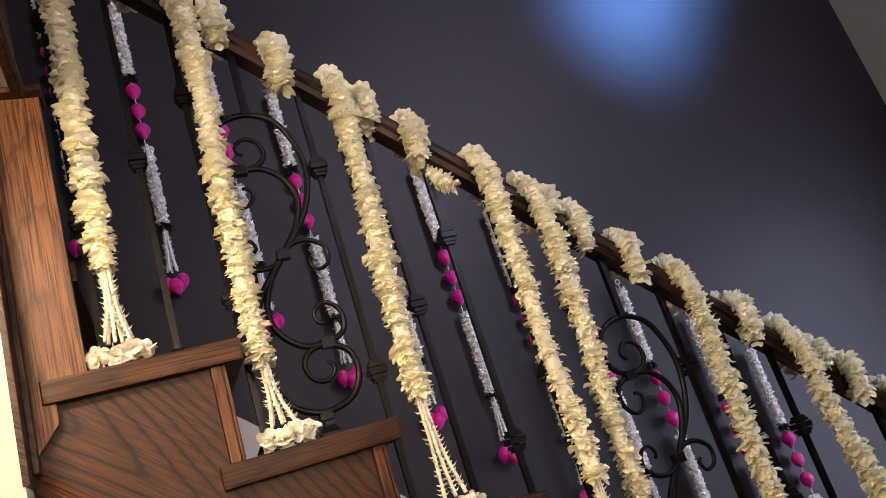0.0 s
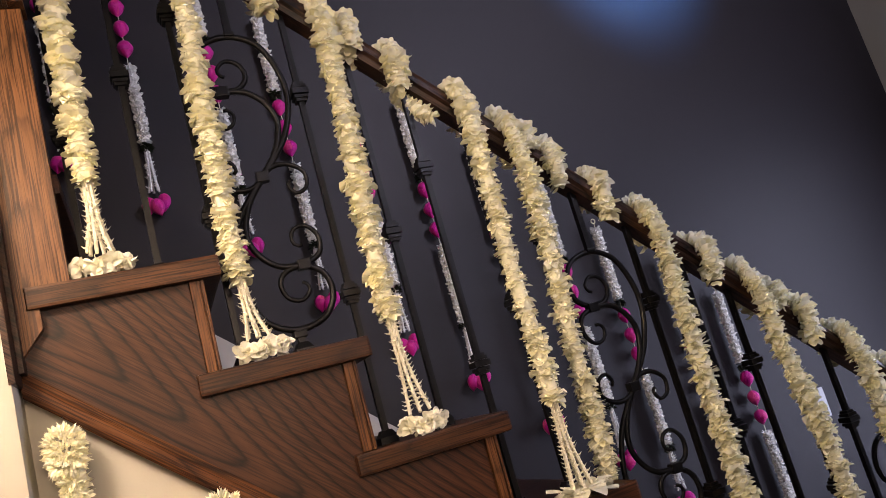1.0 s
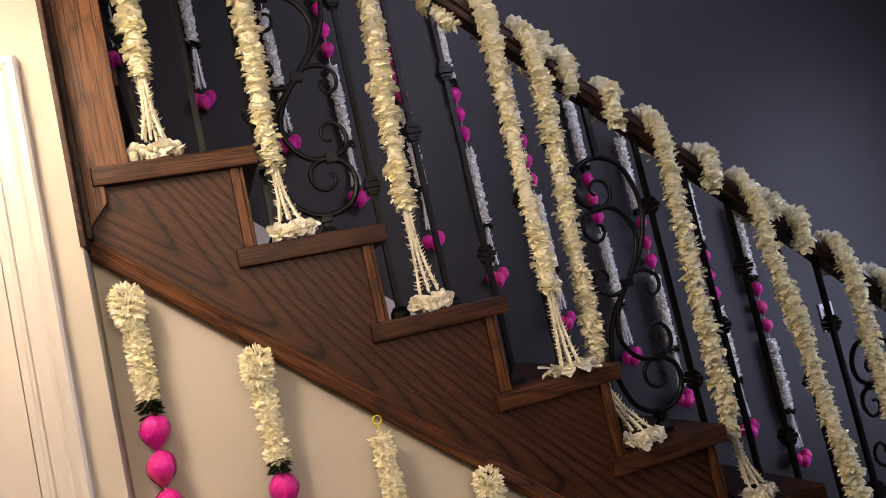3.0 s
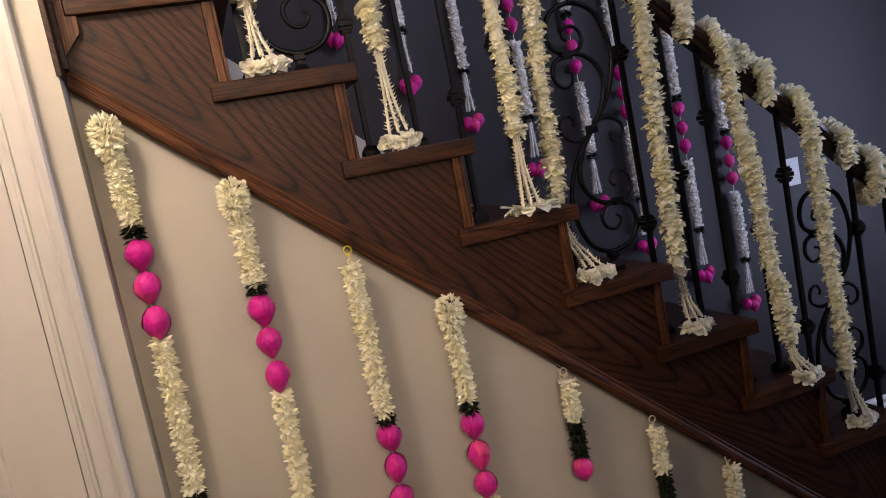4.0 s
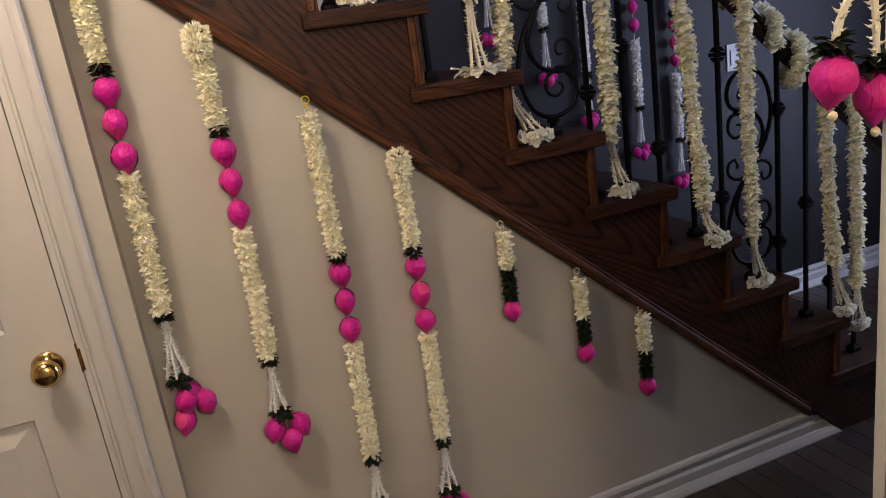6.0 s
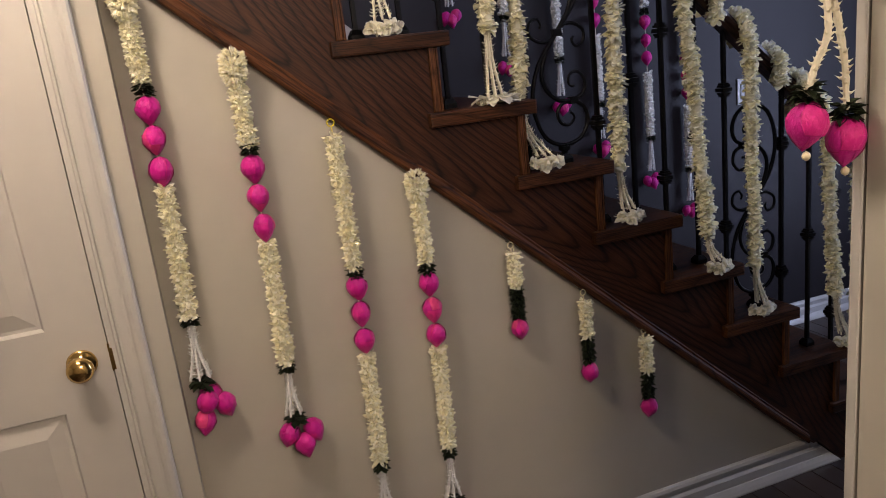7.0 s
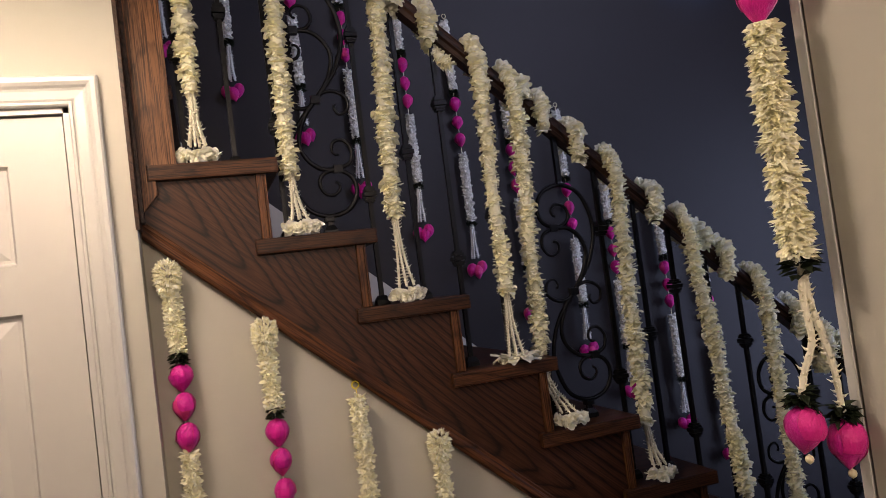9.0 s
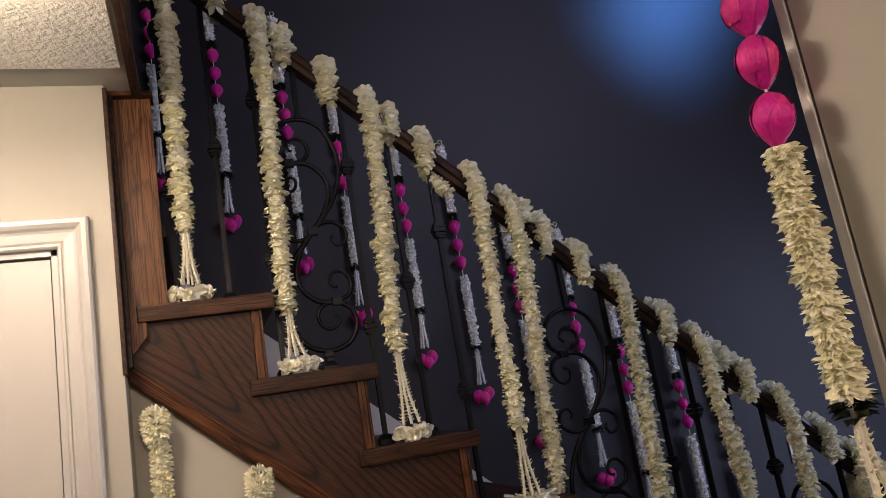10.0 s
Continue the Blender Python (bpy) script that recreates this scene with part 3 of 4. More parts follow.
def scroll_panel(x, zc, foot):
    """Wrought scroll panel: the upper half and the same turned half round."""
    a = Acc()
    a.box(x - 0.012, x + 0.012, BAL_Y - 0.0095, BAL_Y + 0.0095, zc - 0.010, zc + 0.010)
    panel = part("scroll_panel", a, M_IRON, railing, "black wrought iron scroll panel", bevel=0.002)
    arch = [(-0.037, 0.180), (-0.070, 0.202), (-0.078, 0.243), (-0.054, 0.283), (0, 0.297), (0.052, 0.272), (0.080, 0.21), (0.083, 0.148), (0.062, 0.082), (0.030, 0.035), (0, 0)]
    inner = [(-0.037, 0.180), (0.006, 0.176), (0.040, 0.147), (0.053, 0.105), (0.036, 0.050), (0, 0)]
    curl_a = [(-0.037, 0.180), (-0.004, 0.186), (0.013, 0.208), (0.005, 0.236), (-0.020, 0.245), (-0.038, 0.228), (-0.030, 0.212), (-0.020, 0.215)]
    curl_b = [(-0.037, 0.180), (-0.070, 0.164), (-0.076, 0.130), (-0.056, 0.106), (-0.032, 0.111), (-0.026, 0.134), (-0.040, 0.144), (-0.046, 0.136)]
    curl_c = [(0, 0), (0.020, 0.018), (0.052, 0.020), (0.080, 0.0), (0.078, -0.030), (0.056, -0.040), (0.044, -0.022), (0.052, -0.012)]
    for nm, pts in (("arch", arch), ("bow", inner), ("curl", curl_a), ("curl", curl_b), ("curl", curl_c)):
        for s in (1, -1):
            p = smooth_path([(x + s * u, BAL_Y, zc + s * w_) for u, w_ in pts], 0.008)
            a = Acc()
            r = 0.0060 if nm != "curl" else [0.0058 - 0.0024 * i / len(p) for i in range(len(p))]
            a.tube(p, r, 8)
            part(nm, a, M_IRON, panel, smooth=True)
    for u, w_ in ((-0.037, 0.180), (0.037, -0.180)):
        a = Acc()
        a.box(x + u - 0.012, x + u + 0.012, BAL_Y - 0.0095, BAL_Y + 0.0095, zc + w_ - 0.010, zc + w_ + 0.010)
        part("collar", a, M_IRON, panel, bevel=0.002)
    for z0, z1 in ((zc + 0.296, RAIL_Z(x) - 0.02), (foot, zc - 0.296)):
        a = Acc()
        a.tube([(x, BAL_Y, z0), (x, BAL_Y, z1)], 0.0092, 4, True)
        part("stem", a, M_IRON, panel)
    for z0, z1, r in ((zc - 0.312, zc - 0.300, 0.012), (zc + 0.296, zc + 0.304, 0.010)):
        a = Acc()
        a.box(x - r, x + r, BAL_Y - r, BAL_Y + r, z0, z1)
        part("collar", a, M_IRON, panel, bevel=0.002)
    part("shoe", shoe(x, foot), M_IRON, panel)


# two bars to each tread; a scroll panel in place of every sixth
for i in range(-9, 17):
    k, rear = 1 + i // 2, i % 2 == 1
    k += rear
    x, tz = RUN * (k - 1) + (0.014 if rear else 0.126), TOP - RISE * k
    if i % 6 == 0:
        scroll_panel(x - 0.005, tz + 0.345, tz)
        continue
    a = Acc()
    a.tube([(x, BAL_Y, tz), (x, BAL_Y, RAIL_Z(x) - 0.012)], 0.0078, 4, True)
    bar = part("baluster", a, M_IRON, railing)
    for h in ((0.283, 0.698) if rear else (0.385,)):
        part("knuckle", knuckle(x, tz + h), M_IRON, bar)
    part("shoe", shoe(x, tz), M_IRON, bar)


# ---- flowers and garlands ----
def frame_of(tan):
    ref = Vector((0, 0, 1)) if abs(tan.z) < 0.9 else Vector((1, 0, 0))
    s = tan.cross(ref).normalized()
    return s, s.cross(tan).normalized()


PETAL_FACES = [(r * 5 + c, r * 5 + c + 1, r * 5 + c + 6, r * 5 + c + 5) for r in range(3) for c in range(4)]


def petal(acc, base, out, up, length, width, cup, curl, wave=0.0, phase=0.0):
    """A round soft petal, cupped and curled, with a wavy rim."""
    side = out.cross(up)
    verts = []
    for u, w_, c in ((0.0, 0.36, 0.0), (0.36, 0.86, 0.28), (0.72, 1.0, 0.70), (1.0, 0.88, 1.0)):
        for e in (-1, -0.5, 0, 0.5, 1):
            lift = curl * c * length + cup * w_ * width * e * e + wave * u * length * math.sin(2.4 * e + phase)
            verts.append(base + out * (length * (u - 0.34 * u * u * e * e)) + side * (e * w_ * width / 2) + up * lift)
    acc.add(verts, PETAL_FACES)


def ruffle(acc, path, rng, radius=0.0248, layers=9, lump=0.24, core=0.62):
    """Big rounded fabric petals threaded close together along a path."""
    acc.tube(path[::2] if len(path) > 6 else path, radius * core, 8)
    phase = rng.uniform(0, 6)
    thin = [rng.uniform(0.0, 1.0) for _ in range(len(path) // 9 + 2)]
    for i, p in enumerate(path):
        tan = (path[min(i + 1, len(path) - 1)] - path[max(i - 1, 0)]).normalized()
        s, u = frame_of(tan)
        g = thin[i // 9] * (1 - i % 9 / 9) + thin[i // 9 + 1] * (i % 9 / 9)
        size = radius * (1 + lump * math.sin(i * 0.62 + phase) * 0.6 + lump * (g - 0.5)) * rng.uniform(0.9, 1.1)
        lean_a, lean = rng.uniform(0, 6.28), rng.uniform(0, 0.45)
        off = (s * math.cos(lean_a) + u * math.sin(lean_a)) * (0.12 * radius)
        start = rng.uniform(0, 6.28)
        n_p = layers if g > 0.25 else layers - 1
        for j in range(n_p):
            ang = start + j * 6.283 / n_p + rng.uniform(-0.25, 0.25)
            out = s * math.cos(ang) + u * math.sin(ang)
            tilt = lean * math.cos(ang - lean_a) + rng.uniform(-0.55, 0.95)
            d = (out + tan * tilt).normalized()
            up = (tan - d * tan.dot(d)).normalized() * -1
            petal(acc, p + off + out * (0.12 * size) + tan * rng.uniform(-0.005, 0.005), d, up, size * rng.uniform(0.80, 1.05), size * rng.uniform(0.58, 0.88), rng.uniform(0.0, 0.30), rng.uniform(-0.30, 0.30), rng.uniform(0.02, 0.12), rng.uniform(0, 6.28))


def spiky(acc, path, rng, radius=0.021, per=8, slim=0.30, droop=(-0.6, 0.8), roll=1.1):
    """Small pointed jasmine petals standing off a thread in whorls."""
    acc.tube(path[::2], radius * 0.50, 8)
    for i, p in enumerate(path):
        tan = (path[min(i + 1, len(path) - 1)] - path[max(i - 1, 0)]).normalized()
        s, u = frame_of(tan)
        start = rng.uniform(0, 6.28)
        bulge = radius * (1 + 0.10 * math.sin(i * 0.9 + start * 0.2)) * rng.uniform(0.9, 1.1)
        for j in range(per):
            ang = start + j * 6.283 / per + rng.uniform(-0.3, 0.3)
            out = s * math.cos(ang) + u * math.sin(ang)
            d = (out + tan * rng.uniform(*droop)).normalized()
            side = d.cross(tan).normalized()
            side = Matrix.Rotation(rng.uniform(-roll, roll), 3, d) @ side
            up = side.cross(d)
            length, w_ = bulge * rng.uniform(0.70, 1.06), bulge * slim * rng.uniform(0.8, 1.3)
            b = p + out * (0.08 * bulge) + tan * rng.uniform(-0.002, 0.002)
            m, f = b + d * (length * 0.50), b + d * (length * 0.84)
            hook = up * (w_ * rng.uniform(-0.7, 0.9))
            acc.add([b, m - side * w_ + up * (w_ * 0.4), m - up * (w_ * 0.15), m + side * w_ + up * (w_ * 0.4),
                     f - side * (w_ * 0.78) + hook * 0.6, f + side * (w_ * 0.78) + hook * 0.6, b + d * length + hook],
                    [(0, 2, 1), (0, 3, 2), (1, 2, 6, 4), (2, 3, 5, 6)])


def leaf_ring(acc, centre, rng, radius=0.023, count=16, rise=0.006, droop=0.3):
    for j in range(count):
        ang = j * 6.283 / count + rng.uniform(-0.2, 0.2)
        out = Vector((math.cos(ang), math.sin(ang), rng.uniform(-droop, droop * 0.6))).normalized()
        side = out.cross(Vector((0, 0, 1))).normalized()
        up = side.cross(out)
        b = Vector(centre) + Vector((0, 0, rng.uniform(-rise, rise)))
        length, w_ = radius * rng.uniform(0.8, 1.15), radius * 0.26
        m = b + out * (length * 0.55)
        acc.add([b, m - side * w_ + up * (w_ * 0.6), b + out * length, m + side * w_ + up * (w_ * 0.6), m], [(0, 4, 1), (1, 4, 2), (0, 3, 4), (4, 3, 2)])


BUD_R, BUD_H = 0.0232, 0.0665


def bud_profile(t):
    return BUD_R * (math.sin(math.pi * min(1, max(0, t)) ** 0.84) ** (0.58 + 0.34 * t)) * (1.05 - 0.07 * t)


def bud_kit(rng):
    """The meshes of a closed lotus bud: an egg and the broad pointed petals wrapped round it."""
    core = Acc()
    core.lathe([(bud_profile(t / 12) * 0.93, BUD_H * (0.5 - t / 12)) for t in range(13)], (0, 0, 0), 18)
    kit = [core]
    rows_n, lips = 9, (-1.0, -0.965, -0.91, -0.5, 0.0, 0.5, 0.91, 0.965, 1.0)
    cols = len(lips) - 1
    for q in range(6):
        a = Acc()
        mid = q * 2.4 + rng.uniform(-0.3, 0.3)
        width, lift = rng.uniform(0.72, 1.02), 0.955 + 0.019 * q
        top, foot = rng.uniform(0.01, 0.06), rng.uniform(0.90, 0.985)
        flip = q in (2, 4)
        if q > 2:
            foot = rng.uniform(0.55, 0.74)
        for i in range(rows_n + 1):
            u = (i / (rows_n - 1)) * 0.965 if i < rows_n else 1.0
            t = 1 - top - (foot - top) * u if flip else top + (foot - top) * u
            w_ = width * (math.sin(math.pi * (0.10 + (0.74 if q > 2 else 0.87) * u)) ** (0.45 if q > 2 else 0.6))
            for j in range(cols + 1):
                e = lips[j]
                ang = mid + e * w_ + 0.15 * math.sin(3 * u + q)
                r = bud_profile(t) * lift * (1 + (0.008, -0.010, 0.0, 0.0, 0.014, 0.0, 0.0, -0.010, 0.008)[j]) * (1 + 0.030 * math.sin(4 * e + 5 * u + q) + rng.uniform(-0.022, 0.022)) * (1.012 if i == rows_n else 1.0)
                a.v.append((r * math.cos(ang), r * math.sin(ang), BUD_H * (0.5 - t)))
        a.f = [(i * (cols + 1) + j, i * (cols + 1) + j + 1, (i + 1) * (cols + 1) + j + 1, (i + 1) * (cols + 1) + j) for i in range(rows_n) for j in range(cols)]
        kit.append(a)
    meshes = []
    for a in kit:
        me = bpy.data.meshes.new("bud")
        me.from_pydata(a.v, [], a.f)
        me.polygons.foreach_set("use_smooth", [True] * len(me.polygons))
        me.materials.append(M_PINK)
        if meshes:
            # petal rims take the painted crease shade
            me.materials.append(M_PINK_CREASE)
            for q, face in enumerate(me.polygons):
                face.material_index = int(q % cols in (0, cols - 1) or q // cols == rows_n - 1)
        meshes.append(me)
    return meshes


BUD_KITS = [bud_kit(random.Random(40 + q)) for q in range(5)]


def bud(at, rng, parent, size=1.0, lean=0.12):
    kit = BUD_KITS[rng.randrange(5)]
    ob = new("bud", kit[0])
    ob.parent = parent
    ob.matrix_parent_inverse = Matrix.Translation(-Vector(parent.location))
    ob.location = at
    ob.rotation_euler = (rng.uniform(-lean, lean), rng.uniform(-lean, lean), rng.uniform(0, 6.28))
    ob.scale = (size * rng.uniform(0.95, 1.06), size * rng.uniform(0.95, 1.06), size * rng.uniform(0.94, 1.04))
    for me in kit[1:]:
        new("petal", me).parent = ob
    return ob


def thorny(acc, pts, rng, r=0.0036, thorn=0.0105, step=0.0075):
    """A strand of closed tuberose buds: a thin cord with small pointed stubs."""
    path = smooth_path(pts, step)
    acc.tube(path, [r * rng.uniform(0.85, 1.2) for _ in path], 7)
    for i, p in enumerate(path[:-1]):
        tan = (path[i + 1] - p).normalized()
        s, u = frame_of(tan)
        for _ in range(2):
            ang = rng.uniform(0, 6.28)
            out = s * math.cos(ang) + u * math.sin(ang)
            reach = thorn * rng.uniform(0.6, 1.15)
            q = tan.cross(out)
            w_ = r * 0.80
            ring = lambda c, k: [c + q * k, c + tan * k, c - q * k, c - tan * k]
            mid = p + out * (reach * 0.55) - tan * (reach * 0.10)
            acc.add(ring(p - tan * (w_ * 0.4), w_) + ring(mid, w_ * 0.50) + [p + out * reach - tan * (reach * 0.42)],
                    [(0, 1, 5, 4), (1, 2, 6, 5), (2, 3, 7, 6), (3, 0, 4, 7), (4, 5, 8), (5, 6, 8), (6, 7, 8), (7, 4, 8)])


def hook_ring(parent, at, material, label):
    a = Acc()
    c = Vector(at)
    a.tube([c + Vector((0.0085 * math.cos(t), 0, 0.0085 * math.sin(t))) for t in [k * 6.283 / 16 for k in range(17)]], 0.0016, 6)
    a.tube([c + Vector((0, 0, -0.008)), c + Vector((0.001, 0, -0.03))], 0.0013, 5)
    part("hanging_ring", a, material, parent, label, smooth=True)


def nail(parent, at):
    a = Acc()
    a.tube([Vector(at), Vector(at) + Vector((0, 0.045, 0))], 0.0012, 6)
    part("nail", a, M_IRON, parent)


def jasmine_garland(x, y, spec, seed, label, group, wide=0.0238, ball=1.05, bloom=M_JASMINE):
    """Wall garland. spec: heights of each stage, from the hook down to the tassel buds."""
    rng = random.Random(seed)
    top = spec["top"]
    g = empty("garland", (x, y, top))
    sway = lambda z: Vector((x + 0.004 * math.sin(z * 5 + seed), y, z))
    if spec.get("tuft"):
        c0 = Vector((x - 0.002, y - 0.010, top - 0.036))
        ivory = Acc()
        for q in range(150):
            up_z = 1 - 2 * (q + 0.5) / 150
            ang = q * 2.39996
            flat = math.sqrt(1 - up_z * up_z)
            d = Vector((flat * math.cos(ang), 0.8 * flat * math.sin(ang), up_z)).normalized()
            for _ in range(3):
                e = (d + Vector((rng.uniform(-0.4, 0.4), rng.uniform(-0.4, 0.4), rng.uniform(-0.4, 0.4)))).normalized()
                side = Matrix.Rotation(rng.uniform(0, 3.14), 3, e) @ frame_of(e)[0]
                c1 = c0 - Vector((0, 0, 0.020 * (q % 2)))
                b, tip = c1 + d * 0.018, c1 + d * 0.018 + e * rng.uniform(0.010, 0.019)
                m = b.lerp(tip, 0.6)
                w_ = rng.uniform(0.0026, 0.0042)
                ivory.add([b, m - side * w_, tip, m + side * w_, m - side.cross(e) * (w_ * 0.5)], [(0, 4, 1), (1, 4, 2), (0, 3, 4), (4, 3, 2)])
        part("jasmine_knot", ivory, M_JASMINE, g, "knot of ivory jasmine petals")["kind"] = "stuff"
    for za, zb in spec["white"]:
        ivory = Acc()
        spiky(ivory, smooth_path([sway(za), sway((za + zb) / 2), sway(zb)], 0.0046), rng, wide, *spec.get("weave", (17, 0.165)))
        part("jasmine", ivory, bloom, g, "ivory fabric jasmine petals")["kind"] = "stuff"
    for z in spec.get("rings", ()):
        leaves = Acc()
        for dz in (-0.008, -0.003, 0.002, 0.007):
            leaf_ring(leaves, sway(z + dz), rng, 0.0245, 13)
        part("leaf_collar", leaves, M_LEAF, g, "dark green leaf collar")
    for za, zb in spec.get("leafy", ()):
        leaves = Acc()
        z = za
        while z > zb:
            leaf_ring(leaves, sway(z), rng, 0.0240, 13, 0.003, 0.8)
            z -= 0.0065
        part("leaf_column", leaves, M_LEAF, g, "dark green fabric leaves")
    for z in spec.get("skirt", ()):
        leaves = Acc()
        for dz in (-0.006, 0.002):
            leaf_ring(leaves, sway(z + dz), rng, spec.get("skirt_r", 0.034), 16, 0.008, 0.35)
        part("leaf_collar", leaves, M_LEAF, g, "dark green leaf collar")
    cord = Acc()
    cord.tube([sway(top - 0.02), sway((top + spec["end"]) / 2), sway(spec["end"] + 0.03)], 0.0016, 5)
    part("cord", cord, M_STRAND, g)
    for z in spec.get("balls", ()):
        bud(sway(z), rng, g, ball)
    if spec.get("strands"):
        za, zb = spec["strands"]
        for j in range(spec.get("count", 6)):
            a = Acc()
            ang = j * 6.283 / spec.get("count", 6) + 0.4
            fan = spec.get("fan", 0.026)
            thorny(a, [sway(za) + Vector((0.005 * math.cos(ang), 0.004 * math.sin(ang), 0)), sway((za + zb) / 2) + Vector((0.008 * math.cos(ang), 0.006 * math.sin(ang), 0)), sway(zb) + Vector((fan * math.cos(ang), fan * 0.7 * math.sin(ang), 0))], rng, 0.0031, 0.0120, 0.0075)
            part("tassel_strand", a, M_TASSEL, g, "white beaded strand")
    for dx, dy, z in spec.get("buds", ()):
        bud(Vector((x + dx, y + dy, z)), rng, g, ball * spec.get("bud_size", 1.0), 0.3)
    if spec.get("hook"):
        hook_ring(g, (x, y + 0.004, top), *spec["hook"])
    nail(g, (x, y, top + 0.006))
    return tagged(g, label, "garland", group)


GY = 0.012
LONG = "long ivory jasmine garland with pink lotus buds on cream wall"
jasmine_garland(-0.267, GY, dict(top=1.722, tuft=1, white=[(1.672, 1.510), (1.285, 0.990)], rings=[1.496, 0.977], balls=[1.452, 1.388, 1.319], strands=(0.97, 0.835), skirt=[0.823], buds=[(0.0, -0.012, 0.777), (0.039, 0.0, 0.757), (-0.012, -0.01, 0.731), (0.012, 0.008, 0.785)], end=0.82), 1, LONG, "garlands on the wall under the stairs")
jasmine_garland(-0.073, GY, dict(top=1.568, tuft=1, white=[(1.520, 1.352), (1.124, 0.826)], rings=[1.340, 0.812], balls=[1.295, 1.229, 1.159], strands=(0.80, 0.685), count=5, fan=0.022, skirt=[0.672], buds=[(-0.024, -0.004, 0.639), (0.010, -0.014, 0.607), (0.038, 0.0, 0.633)], end=0.68), 2, LONG, "garlands on the wall under the stairs")
jasmine_garland(0.121, GY, dict(top=1.374, white=[(1.344, 1.026), (0.796, 0.498)], rings=[1.011, 0.482], balls=[0.970, 0.902, 0.831], strands=(0.47, 0.350), skirt=[0.342], buds=[(-0.02, -0.008, 0.305), (0.022, 0.0, 0.295), (0.0, -0.014, 0.27)], end=0.35, hook=(M_RING, "yellow plastic hanging ring")), 3, "hanging jasmine garland with yellow ring and pink buds on cream wall", "garlands on the wall under the stairs")
jasmine_garland(0.307, GY, dict(top=1.243, tuft=1, white=[(1.190, 0.998), (0.764, 0.480)], rings=[0.983, 0.465], balls=[0.940, 0.870, 0.801], strands=(0.45, 0.325), skirt=[0.315], buds=[(-0.02, -0.008, 0.28), (0.022, 0.0, 0.27), (0.0, -0.014, 0.245)], end=0.33), 4, LONG, "garlands on the wall under the stairs")
SHORT = "short jasmine garland with green leaves and one pink bud"
for q, (x, t, w0, w1, l1, b) in enumerate(((0.545, 0.996, 0.974, 0.882, 0.793, 0.761), (0.750, 0.820, 0.795, 0.690, 0.612, 0.580), (0.941, 0.660, 0.636, 0.536, 0.450, 0.416))):
    jasmine_garland(x, GY, dict(top=t, white=[(w0, w1)], leafy=[(w1 - 0.004, l1)], balls=[b], end=b, hook=(M_BEAD, "pale hanging ring")), 10 + q, SHORT, "short garlands on the wall under the stairs", 0.0225, 1.0)

# garlands on the charcoal wall, one per tread
for q, (x, zb) in enumerate(((-0.450, 2.715), (-0.239, 2.532), (-0.019, 2.367), (0.223, 2.188), (0.411, 1.974), (0.633, 1.784), (0.832, 1.618), (1.048, 1.415), (1.275, 1.234), (1.452, 1.036), (1.692, 0.861), (1.890, 0.694))):
    jasmine_garland(x, 0.999, dict(top=zb + 1.035, white=[(zb + 1.006, zb + 0.735), (zb + 0.468, zb + 0.208)], rings=[zb + 0.718, zb + 0.192], balls=[zb + 0.672, zb + 0.598, zb + 0.527], strands=(zb + 0.185, zb + 0.045), count=5, fan=0.016,
                    skirt=[], weave=(12, 0.27), buds=[(-0.022, -0.004, zb + 0.006), (0.021, -0.002, zb + 0.012), (0.0, -0.014, zb - 0.004)], bud_size=0.92, end=zb + 0.1, hook=(M_BEAD, "pale hanging ring")), 30 + q,
                    "slim jasmine garland with pink buds on charcoal wall", "garlands on the charcoal wall", 0.0205, 0.93, M_WHITE)


def broad_petal(acc, base, out, up, length, width, curl, rng):
    """A large soft petal with a wavy rim."""
    side = out.cross(up).normalized()
    ph, amp = rng.uniform(0, 6.28), rng.uniform(0.05, 0.14)
    verts = []
    for i in range(5):
        u = i / 4
        w_ = width * (0.26, 0.72, 1.0, 0.98, 0.60)[i]
        for j in range(5):
            e = j / 2 - 1
            rim = length * (0.10 * (1 - e * e) - 0.04) * u
            lift = curl * length * u * u + amp * length * u * math.sin(2.6 * e + ph) + 0.12 * width * e * e * u
            verts.append(base + out * (length * u + rim) + side * (e * w_ / 2) + up * lift)
    acc.add(verts, [(i * 5 + j, i * 5 + j + 1, i * 5 + j + 6, i * 5 + j + 5) for i in range(4) for j in range(4)])


